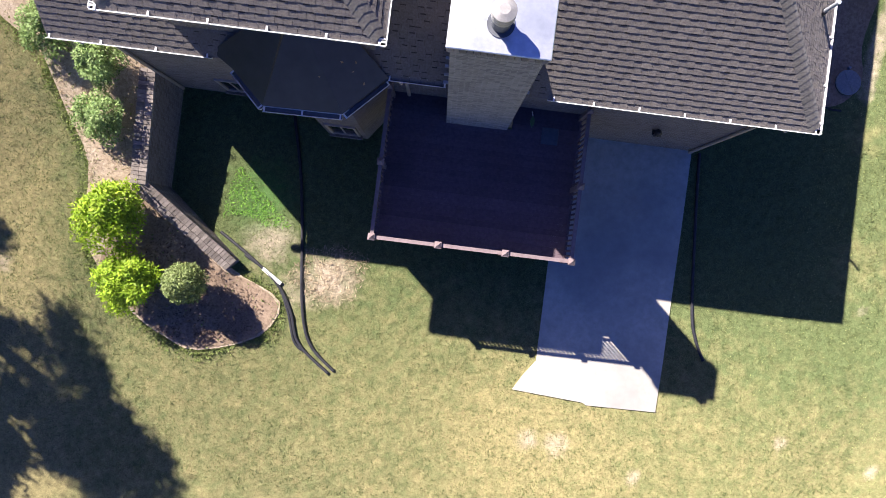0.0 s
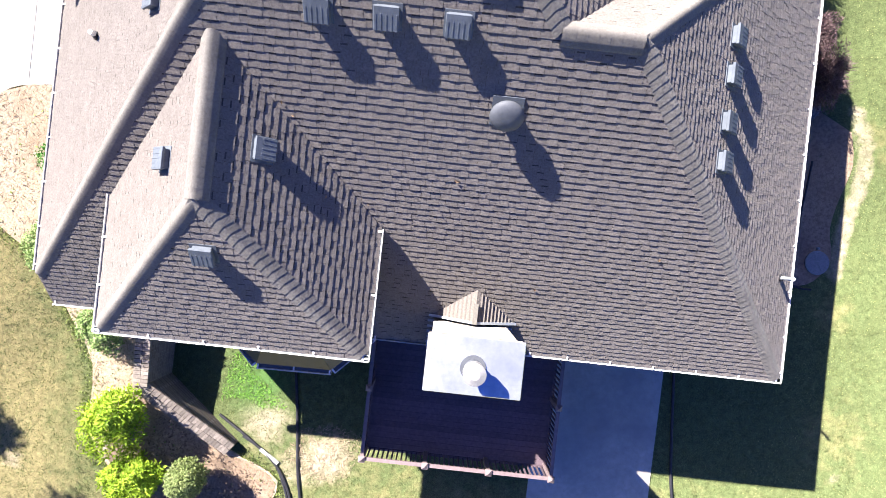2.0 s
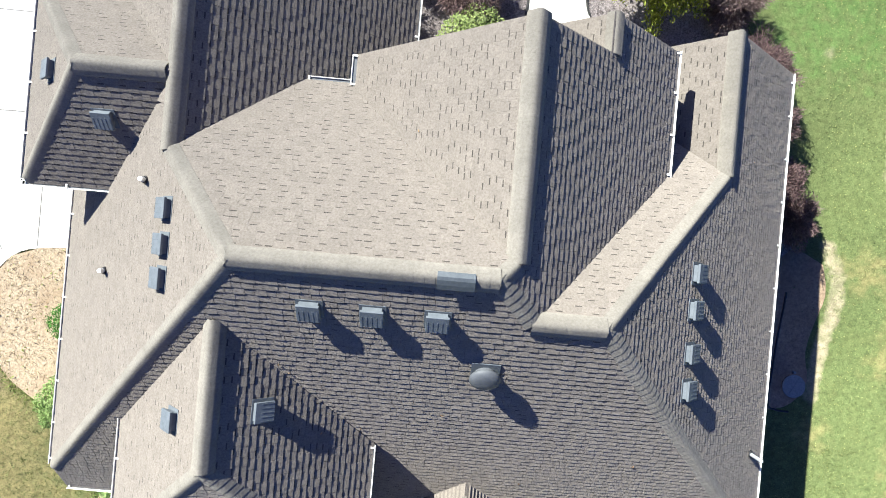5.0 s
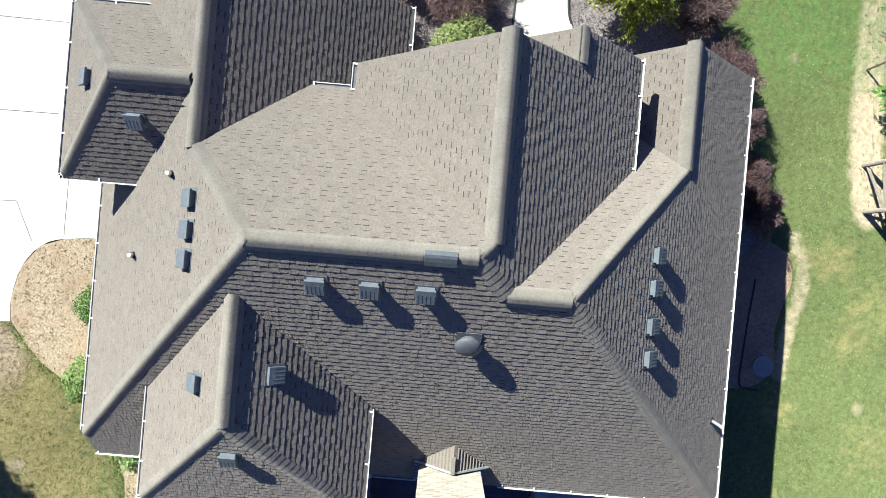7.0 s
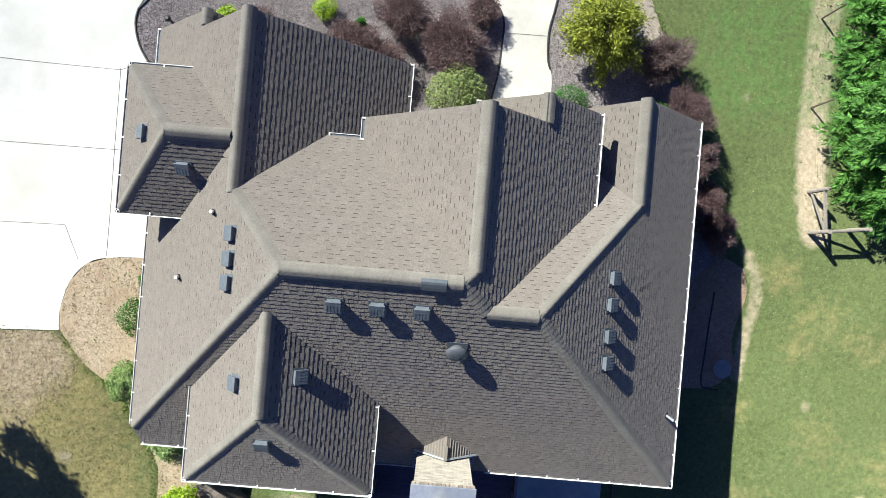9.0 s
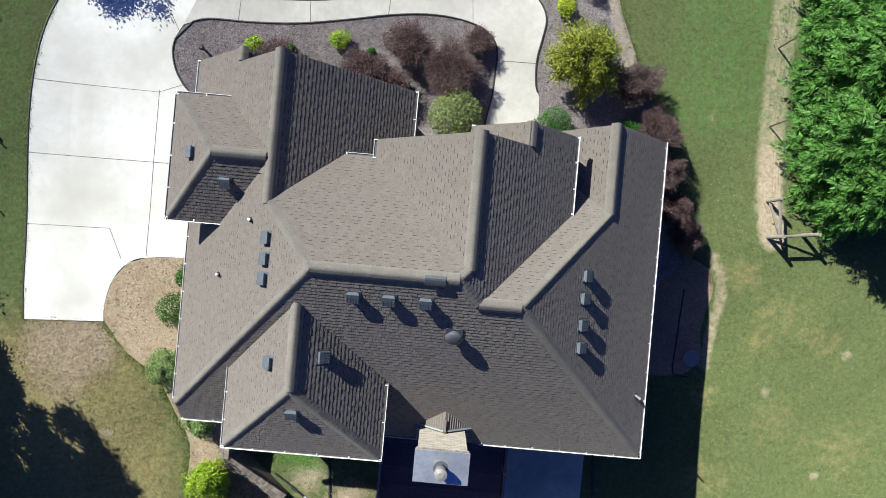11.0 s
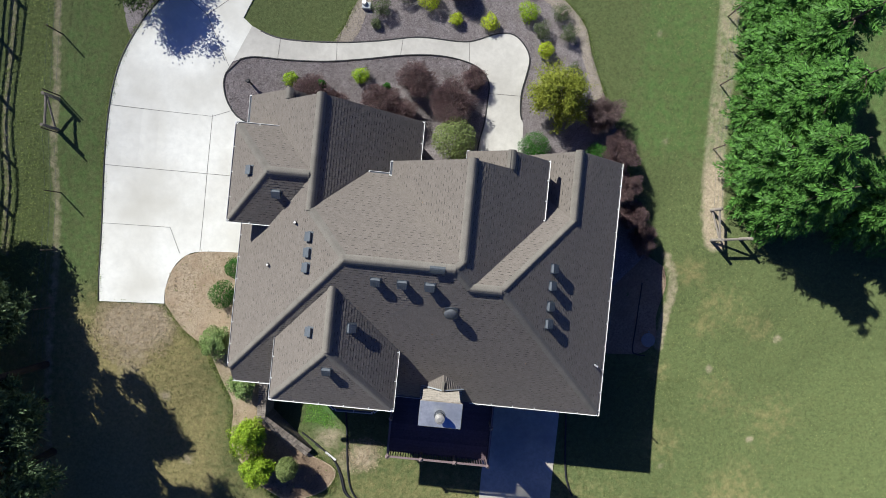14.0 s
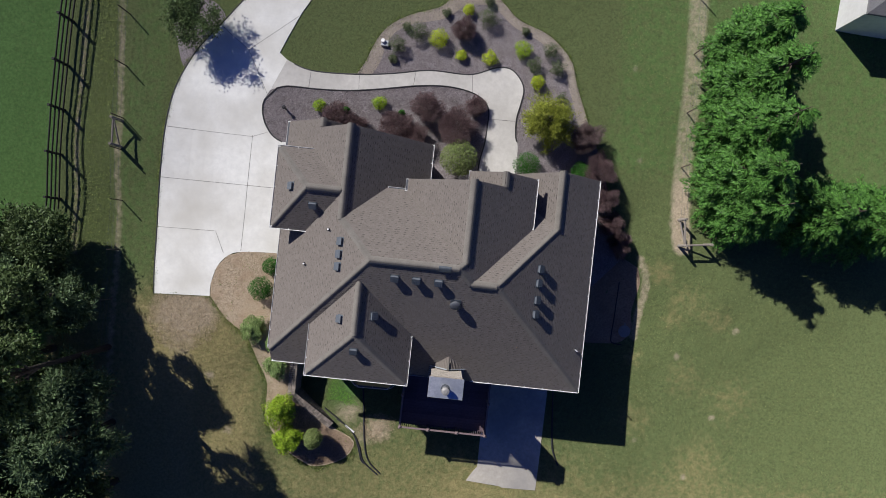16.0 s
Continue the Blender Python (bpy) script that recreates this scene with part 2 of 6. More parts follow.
def tube(bm, points, radius, sides=8):
    """A round pipe along points."""
    rings = []
    for i, p in enumerate(points):
        p = Vector(p)
        way = (Vector(points[min(i + 1, len(points) - 1)]) - Vector(points[max(i - 1, 0)])).normalized()
        side = way.orthogonal().normalized() if abs(way.z) > 0.95 else way.cross(Vector((0, 0, 1))).normalized()
        up = side.cross(way)
        r = radius[i] if isinstance(radius, (list, tuple)) else radius
        rings.append([bm.verts.new(p + r * (math.cos(2 * math.pi * k / sides) * side + math.sin(2 * math.pi * k / sides) * up)) for k in range(sides)])
    for a, b in zip(rings, rings[1:]):
        for k in range(sides):
            bm.faces.new((a[k], a[(k + 1) % sides], b[(k + 1) % sides], b[k]))
    bm.faces.new(rings[0][::-1])
    bm.faces.new(rings[-1])
    return bm


def drum(bm, x, y, z0, z1, r0, r1=None, sides=24):
    r1 = r0 if r1 is None else r1
    bmesh.ops.create_cone(bm, cap_ends=True, segments=sides, radius1=r0, radius2=r1, depth=z1 - z0, matrix=Matrix.Translation((x, y, (z0 + z1) / 2)))
    return bm


def smooth_line(points, closed=False, steps=6):
    """A rounded line through points."""
    out, n = [], len(points)
    for i in range(n if closed else n - 1):
        if closed:
            p = [Vector((*points[(i + k) % n], 0)) for k in (-1, 0, 1, 2)]
        else:
            p = [Vector((*points[min(max(i + k, 0), n - 1)], 0)) for k in (-1, 0, 1, 2)]
        for s in range(steps):
            t = s / steps
            q = 0.5 * (2 * p[1] + (p[2] - p[0]) * t + (2 * p[0] - 5 * p[1] + 4 * p[2] - p[3]) * t * t + (3 * p[1] - p[0] - 3 * p[2] + p[3]) * t ** 3)
            out.append((q.x, q.y))
    if not closed:
        out.append(tuple(points[-1]))
    return out


# ---- lie of the land: an upper lawn, a lower lawn behind the house, and the bank between them ----
UPPER = [(-6.95, 0.65, -1.0), (-6.4, 0.1, -1.42), (-5.85, -0.4, -1.85), (-5.5, -0.75, -2.0), (-15.5, 6.3, -.2), (-12, 18.7, .15), (-18, 15.6, .4), (-18, 8.7, -.4), (-4.3, 21.2, .17), (-12.6, 4.7, -.15), (-11, 5.7, -.28), (-9.6, -.3, -.75), (-6.9, -2.6, -1.4), (-8.3, 1.7, -.65),
         (2.4, 17.9, .1), (-11, 9, -.05), (-11, 14, 0), (-8.5, 6, -.2), (-16, -4, -1.0), (-8, -7, -1.9), (12.5, 22.7, -.2), (-24, 20, .5), (-25, 0, -.6), (0, 30, .3), (30, 25, -.6)]
LOWER = [(25, 6, -2.6), (20, 2, -2.6), (17.6, 7.4, -1.95), (17, 3, -2.25), (20.5, 10, -1.9), (17.5, 12.5, -1.25), (13.2, 12.3, -.95), (13.3, 5.5, -1.8), (15.6, 9, -1.3), (20.3, 5.9, -2.5), (9, -1.9, -2.2), (-2.1, -3.1, -2.0), (-4.4, -.55, -2.0), (6, -1.4, -2.12), (3, -3.2, -2.16), (-.7, -.1, -2.05), (11.5, 6.9, -2.04),
         (12.5, 22.7, -.2), (2.4, 17.9, .1), (5, 16.5, -.1), (9.5, 11, -1.4), (8, 15, -.5), (0, -10, -2.6), (14, -6, -2.8), (-5, 3, -2.05), (7, 4, -2.1), (30, 10, -2.6), (30, 25, -.8), (-4.3, 21.2, .17), (0, 30, .3), (-11, 14, 0)]
BANK = [(-7.55, 12), (-7.55, 1.45), (-5.45, -.45), (-4.6, -2.6), (-4.2, -6), (-4, -14)]


def ease(t):
    t = np.clip(t, 0, 1)
    return t * t * (3 - 2 * t)


def lie(points, x, y):
    total = weight = 0
    for a, b, c in points:
        k = 1 / ((x - a) ** 2 + (y - b) ** 2 + 3.0) ** 1.8
        total, weight = total + k * c, weight + k
    return total / weight


def ground_at(x, y):
    """Height of the ground; x and y may be arrays."""
    x, y = np.asarray(x, float), np.asarray(y, float)
    best, east, along = np.full(x.shape, 1e9), np.ones(x.shape), np.zeros(x.shape)
    for i in range(len(BANK) - 1):
        (ax, ay), (bx, by) = BANK[i], BANK[i + 1]
        dx, dy = bx - ax, by - ay
        t = np.clip(((x - ax) * dx + (y - ay) * dy) / (dx * dx + dy * dy), 0, 1)
        d = np.hypot(x - ax - t * dx, y - ay - t * dy)
        side = np.where(dx * (y - ay) - dy * (x - ax) > 0, 1.0, -1.0)
        near = d < best
        best, east, along = np.where(near, d, best), np.where(near, side, east), np.where(near, i + t, along)
    half = 0.05 + 1.7 * np.clip(along - 1.93, 0, 1.5)
    w = ease(0.5 + 0.5 * east * best / half)
    w = np.where(y > 10, ease((x + 2) / 4), w)
    z = lie(UPPER, x, y) * (1 - w) + lie(LOWER, x, y) * w
    return z


def gz(x, y):
    return float(ground_at(x, y))


def inside(poly, x, y):
    hit = np.zeros(np.shape(x), bool)
    for (ax, ay), (bx, by) in zip(poly, poly[1:] + poly[:1]):
        if ay != by:
            hit ^= ((ay > y) != (by > y)) & (x < (bx - ax) * (y - ay) / (by - ay) + ax)
    return hit


def to_line(points, x, y):
    best = np.full(np.shape(x), 1e9)
    for (ax, ay), (bx, by) in zip(points, points[1:]):
        dx, dy = bx - ax, by - ay
        t = np.clip(((x - ax) * dx + (y - ay) * dy) / (dx * dx + dy * dy + 1e-9), 0, 1)
        best = np.minimum(best, np.hypot(x - ax - t * dx, y - ay - t * dy))
    return best


def draped(name, outline, lift, material, step=0.4, depth=0.25, label="", category="", kind="structure", flat=None, parent=None):
    """A sheet that follows the ground inside an outline, with a rim that goes down into it."""
    bm = bmesh.new()
    ring = [bm.verts.new((x, y, 0)) for x, y in outline]
    bm.faces.new(ring)
    xs, ys = [p[0] for p in outline], [p[1] for p in outline]
    for low, high, normal in ((min(xs), max(xs), (1, 0, 0)), (min(ys), max(ys), (0, 1, 0))):
        for k in range(1, int((high - low) / step) + 1):
            at = low + k * step
            bmesh.ops.bisect_plane(bm, geom=bm.verts[:] + bm.edges[:] + bm.faces[:], plane_co=(at * normal[0], at * normal[1], 0), plane_no=normal)
    rim = [e for e in bm.edges if len(e.link_faces) == 1]
    bm.normal_update()
    if bm.faces[:][0].normal.z < 0:
        bmesh.ops.reverse_faces(bm, faces=bm.faces[:])
    low = bmesh.ops.extrude_edge_only(bm, edges=rim)
    down = {v for v in low["geom"] if isinstance(v, bmesh.types.BMVert)}
    for v in bm.verts:
        z = gz(v.co.x, v.co.y) if flat is None else flat
        v.co.z = z + lift - (depth if v in down else 0)
    bmesh.ops.triangulate(bm, faces=[f for f in bm.faces if len(f.verts) > 4])
    ob = part(name, bm, material, parent)
    return tagged(ob, label, category, kind=kind) if label else ob


# ---- ground ----
def spaced(low, high, step, far):
    mid = np.arange(low, high + 1e-6, step)
    out = [step * 1.35 ** k for k in range(1, 22)]
    reach = np.cumsum(out)
    reach = reach[reach < far]
    return np.concatenate([low - reach[::-1], mid, high + reach])


def make_ground():
    xs, ys = spaced(-27, 27, 0.14, 500), spaced(-9, 30, 0.14, 500)
    gx, gy = np.meshgrid(xs, ys)
    z = ground_at(gx, gy)
    rng = np.random.default_rng(4)
    z = z + rng.normal(0, 0.008, z.shape)
    nx, ny = len(xs), len(ys)
    verts = np.stack([gx, gy, z], -1).reshape(-1, 3)
    i = np.arange(nx * ny).reshape(ny, nx)
    faces = np.stack([i[:-1, :-1], i[:-1, 1:], i[1:, 1:], i[1:, :-1]], -1).reshape(-1, 4)
    ob = raw("ground", verts.tolist(), faces.tolist(), LAWN)
    ob.data.polygons.foreach_set("use_smooth", [True] * len(ob.data.polygons))
    x, y = verts[:, 0], verts[:, 1]

    def blot(px, py, r, strength=1.0):
        return strength * np.exp(-((x - px) ** 2 + (y - py) ** 2) / (r * r))
    dry = 0.50 * ease((4 - y) / 9) + 0.5 * ease((-8.5 - x) / 2) * ease((9 - y) / 5)
    dry = dry + blot(-14, 4.3, 2.3, 0.75) + blot(-13.2, 1.6, 2.2, 0.5) + blot(11.6, 10.6, 0.8, 0.3) + blot(3.5, -4.5, 2.5, 0.3) + blot(11.8, 6.5, 1.0, 0.3)
    patches = sum(blot(*b) for b in ((12.6, 10.4, 0.8, 0.42), (14.4, 8.9, 1.3, 0.34), (13.6, 7.6, 0.7, 0.3), (17.9, 3.4, 1.8, 0.3), (11.7, 5.2, 0.6, 0.4), (16.5, 7.9, 1.1, 0.3), (14.6, 4.4, 1.4, 0.32), (12.2, 1.8, 1.2, 0.34), (16.2, -0.6, 1.6, 0.3), (10.4, 18.5, 0.9, 0.12), (11.3, 23.0, 1.2, 0.14)))
    dry = dry * (1 - 0.55 * ease((x - 8) / 3) * ease((y + 4) / 4)) + patches
    bare = blot(-14.2, 5.3, 1.4, 1.0) + blot(-13.0, 5.5, 1.0, 0.9) + blot(-13.9, 3.4, 0.7, 0.35) + blot(-2.6, -0.45, 0.75, 0.8) + blot(-4.5, 0.45, 0.7, 0.8) + blot(-3.6, -1.0, 0.6, 0.4) + blot(4.2, -4.4, 0.45, 0.5) + blot(3.4, -4.3, 0.3, 0.5)
    for px, py, pr in ((14.2, 5.6, 0.25), (16.8, 2.2, 0.2), (12.4, 0.5, 0.18), (15.5, -1.5, 0.2), (17.5, 7.4, 0.22), (10.6, -3.6, 0.2), (13.6, -4.2, 0.25), (-12.2, 2.0, 0.3), (-11.0, -1.0, 0.3), (6.5, -5.0, 0.25), (10.5, 16.5, 0.2), (9.6, 21.5, 0.2)):
        bare = bare + blot(px, py, pr, 0.6)
    for line, half, much in (([(12.75, 40), (12.71, 25.6), (12.89, 19.4), (13.26, 13.1), (13.5, 12.0)], 0.55, 1.0), ([(11.3, 11.0), (11.75, 10.1), (11.9, 9.2), (11.75, 8.1), (11.6, 6.5)], 0.26, 0.55), ([(-19.4, 40), (-18.81, 22), (-18.18, 15.8), (-18.17, 11.85), (-17.86, 7.2), (-17.7, -5)], 0.22, 0.42), ([(-20.75, 40), (-20.5, 18), (-20.4, 8)], 0.2, 0.45)):
        bare = bare + much * np.exp(-(to_line(line, x, y) / half) ** 4)
    lush = 0.05 * ease((x - 8.5) / 2) * ease((6 - np.abs(y - 9)) / 5) + 0.4 * ease((x - 7) / 3) * ease((y - 14) / 3) + blot(-4.8, 1.6, 1.0, 0.9) + 0.85 * ease((-21.2 - x) / 0.6) + 0.28 * ease((-15.6 - x) / 0.6) * ease((y - 5) / 3) * ease((x + 18.3) / 0.5)
    layer = ob.data.color_attributes.new("dryness", "FLOAT_COLOR", "POINT")
    colours = np.stack([np.clip(dry, 0, 1), np.clip(bare, 0, 1), np.clip(lush, 0, 1), np.ones(len(x))], -1)
    layer.data.foreach_set("color", colours.astype(np.float32).ravel())
    return tagged(ob, "mown green lawn with dry yellow and bare clay patches", "lawn", kind="structure")


make_ground()

# ---- paving and beds ----
DRIVE_W = [(-7.2, 30), (-9.6, 26.2), (-12.32, 22.75), (-13.32, 21.39), (-14.0, 20.53), (-14.67, 19.52), (-15.32, 18.04), (-15.61, 16.74), (-15.75, 15.18), (-15.83, 13.33), (-15.9, 11.47), (-15.85, 9.28), (-15.74, 7.41), (-15.63, 6.26)]
DRIVE_S = [(-12.54, 6.44), (-12.55, 7.13), (-12.28, 8.1), (-11.71, 8.79), (-10.96, 9.06), (-9.3, 9.18), (-7.4, 9.2)]
DRIVE_ISLE = [(-7.4, 15.3), (-9.43, 15.3), (-9.99, 15.61), (-10.46, 16.27), (-10.65, 17.02), (-10.55, 17.6)]
WALK_S = [(-10.31, 18.04), (-9.42, 18.36), (-7.86, 18.38), (-6.0, 18.48), (-4.16, 18.77), (-2.33, 19.13), (-0.79, 19.28), (0.47, 19.15), (1.29, 18.8), (1.7, 18.21), (1.71, 17.28), (1.66, 16.34), (1.5, 15.4), (1.45, 14.2)]
WALK_N = [(-9.57, 19.78), (-8.6, 19.42), (-7.5, 19.32), (-5.47, 19.41), (-3.63, 19.67), (-1.81, 20.03), (0.06, 20.04), (0.83, 20.16), (1.88, 20.6), (2.66, 20.62), (3.25, 20.12), (3.5, 19.52), (3.4, 18.72), (3.26, 17.92), (3.31, 17.0), (3.52, 16.25), (3.49, 14.2)]
DRIVE_E = [(-2.8, 30), (-6.5, 26.2), (-8.63, 23.15), (-9.45, 21.5), (-10.01, 20.13)]
walk_s, walk_n = smooth_line(WALK_S, steps=4), smooth_line(WALK_N, steps=4)
drive_w, isle = smooth_line(DRIVE_W, steps=3), smooth_line(DRIVE_ISLE[1:], steps=4)
drive_outline = drive_w + smooth_line(DRIVE_S[:-1], steps=3) + [DRIVE_S[-1]] + [DRIVE_ISLE[0]] + isle + [WALK_S[0], WALK_N[0]] + smooth_line(DRIVE_E[::-1], steps=3)
drive = draped("driveway", drive_outline, 0.05, CONCRETE, 0.8, label="pale broom-finished concrete driveway with saw-cut joints", category="driveway")
walkway = draped("walkway", walk_s + walk_n[::-1], 0.054, WALKWAY, 0.6, label="curving weathered grey concrete garden walkway", category="walkway")


def joint(parent, a, b, lift, width=0.018):
    """A dark groove line drawn as a thin strip let into the concrete."""
    bm = bmesh.new()
    n = max(2, int(math.hypot(b[0] - a[0], b[1] - a[1]) / 0.4))
    side = Vector((-(b[1] - a[1]), b[0] - a[0], 0)).normalized() * width / 2
    last = None
    for i in range(n + 1):
        x, y = a[0] + (b[0] - a[0]) * i / n, a[1] + (b[1] - a[1]) * i / n
        p = Vector((x, y, gz(x, y) + lift))
        pair = (bm.verts.new(p - side), bm.verts.new(p + side))
        if last:
            bm.faces.new((last[0], last[1], pair[1], pair[0]))
        last = pair
    part("control_joint", bm, JOINT, parent)


for a, b in (((-15.8, 15.45), (-11.05, 15.42)), ((-11.05, 15.42), (-9.75, 15.95)), ((-15.9, 12.68), (-8.2, 12.75)), ((-15.85, 9.95), (-12.55, 10.05)), ((-12.55, 10.05), (-12.0, 8.9)),
             ((-11.05, 15.5), (-11.05, 9.1)), ((-11.7, 20.1), (-10.4, 17.7)), ((-13.4, 21.3), (-11.7, 20.1)), ((-11.7, 20.1), (-9.2, 22.2))):
    joint(drive, a, b, 0.056)
for a, b in (((-8.25, 18.38), (-8.2, 19.38)), ((-5.5, 18.55), (-5.55, 19.4)), ((-2.55, 19.1), (-2.5, 19.9)), ((0.7, 19.08), (0.6, 20.1)), ((1.71, 17.75), (3.28, 17.78))):
    joint(walkway, a, b, 0.06)

island = draped("island_bed", isle[:-1] + [(-10.55, 17.6)] + walk_s[:] + [(1.0, 12.5), (-7.0, 12.5)], 0.03, MULCH, 0.6, 0.1, "grey bark mulch planting bed between walk and house", "mulch bed")
BED_N = [(-5.7, 19.44), (-5.25, 20.24), (-4.89, 21.21), (-4.22, 22.22), (-3.06, 22.97), (-1.57, 23.54), (-0.5, 24.4), (1.4, 24.5), (2.84, 23.4), (4.49, 22.82), (5.53, 22.01), (6.09, 21.29), (6.42, 20.22), (6.99, 18.87), (7.55, 17.6), (8.35, 16.14), (8.8, 14.64), (9.6, 12.6), (10.3, 11.2), (9.9, 10.5), (8.6, 9.0)]
bed_n = smooth_line(BED_N, steps=4)
draped("front_bed", bed_n + [(6.8, 9.0), (6.8, 13.8), (3.6, 13.8)] + walk_n[::-1][:-8], 0.03, MULCH, 0.6, 0.1, "purple-grey mulch planting bed with a pale gravel rim", "mulch bed")
DIRT_W = [(-12.5, 6.47), (-11.56, 5.34), (-10.38, 4.52), (-10.0, 3.9), (-9.6, 3.0), (-9.0, 1.8), (-9.0, 0.2), (-8.62, -0.78), (-7.71, -1.97), (-6.76, -2.55), (-5.9, -2.8), (-4.4, -2.3), (-3.95, -1.3), (-5.0, -0.75)]
draped("side_bed", smooth_line(DIRT_W, steps=3) + [(-5.5, -0.45), (-7.6, 1.38), (-7.64, 4.0), (-7.4, 9.15)] + DRIVE_S[::-1][1:6], 0.06, DIRT, 0.22, 0.12, "bare tan clay bed with straw and twigs", "dirt bed")

draped("shrub_bed", smooth_line([(-8.55, -0.7), (-7.71, -1.9), (-6.76, -2.5), (-5.9, -2.75), (-4.5, -2.3), (-4.0, -1.4), (-4.75, -0.85)], steps=3) + [(-5.5, -0.62), (-6.6, 0.3), (-7.75, 1.25), (-8.3, 0.3)], 0.072, SOIL, 0.22, 0.12, "dark brown soil bed under the shrubs by the wall", "soil bed")

SOIL_E = [(7.1, 5.95), (8.6, 5.85), (10.2, 5.95), (11.0, 6.2), (11.45, 6.9), (11.3, 7.8), (11.4, 8.8), (11.5, 9.6), (11.25, 10.5), (9.9, 11.2), (7.1, 10.6)]
draped("soil_bed", smooth_line(SOIL_E[1:9], steps=3) + [SOIL_E[9], SOIL_E[10], SOIL_E[0]], 0.02, SOIL, 0.22, 0.12, "bare reddish brown soil beside the house wall", "soil bed")

# gravel rim of the front bed and black edging along the walk
rim = []
for i, (x, y) in enumerate(bed_n[:55]):
    rim.append((x, y))
inner = []
for i in range(len(rim)):
    (ax, ay), (bx, by) = rim[max(i - 1, 0)], rim[min(i + 1, len(rim) - 1)]
    d = math.hypot(bx - ax, by - ay) or 1
    w = 0.6 + 0.12 * math.sin(i * 0.35)
    inner.append((rim[i][0] + (by - ay) / d * w, rim[i][1] - (bx - ax) / d * w))
draped("gravel_rim", rim + inner[::-1], 0.038, GRAVELLY, 0.5, 0.1, "pale tan gravel strip round the planting bed", "gravel")


def edging(name, line, label):
    bm = bmesh.new()
    tube(bm, [(x, y, gz(x, y) + 0.05) for x, y in line], 0.035, 6)
    tagged(part(name, bm, EDGING), label, "edging", kind="structure")


edging("edging", isle[:-1] + walk_s[2:], "black plastic garden edging beside the walk")
edging("edging", walk_n[2:-6], "black plastic garden edging beside the walk")
edging("edging", drive_w[3:], "dark soil edge along the driveway")

patio = draped("patio", [(3.35, 4.36), (3.35, 0.66), (3.36, -2.07), (3.05, -2.5), (2.79, -2.95), (4.8, -3.08), (4.9, -3.14), (6.88, -3.1), (6.92, -1.6), (6.98, 4.36)], 0.04, PATIO, 0.8, 0.3, "broom-finished pale concrete patio slab", "patio")

# ---- house ----
house = thing("house", "brick house with steep brown shingled roofs and white gutters", "house")
P = 0.95
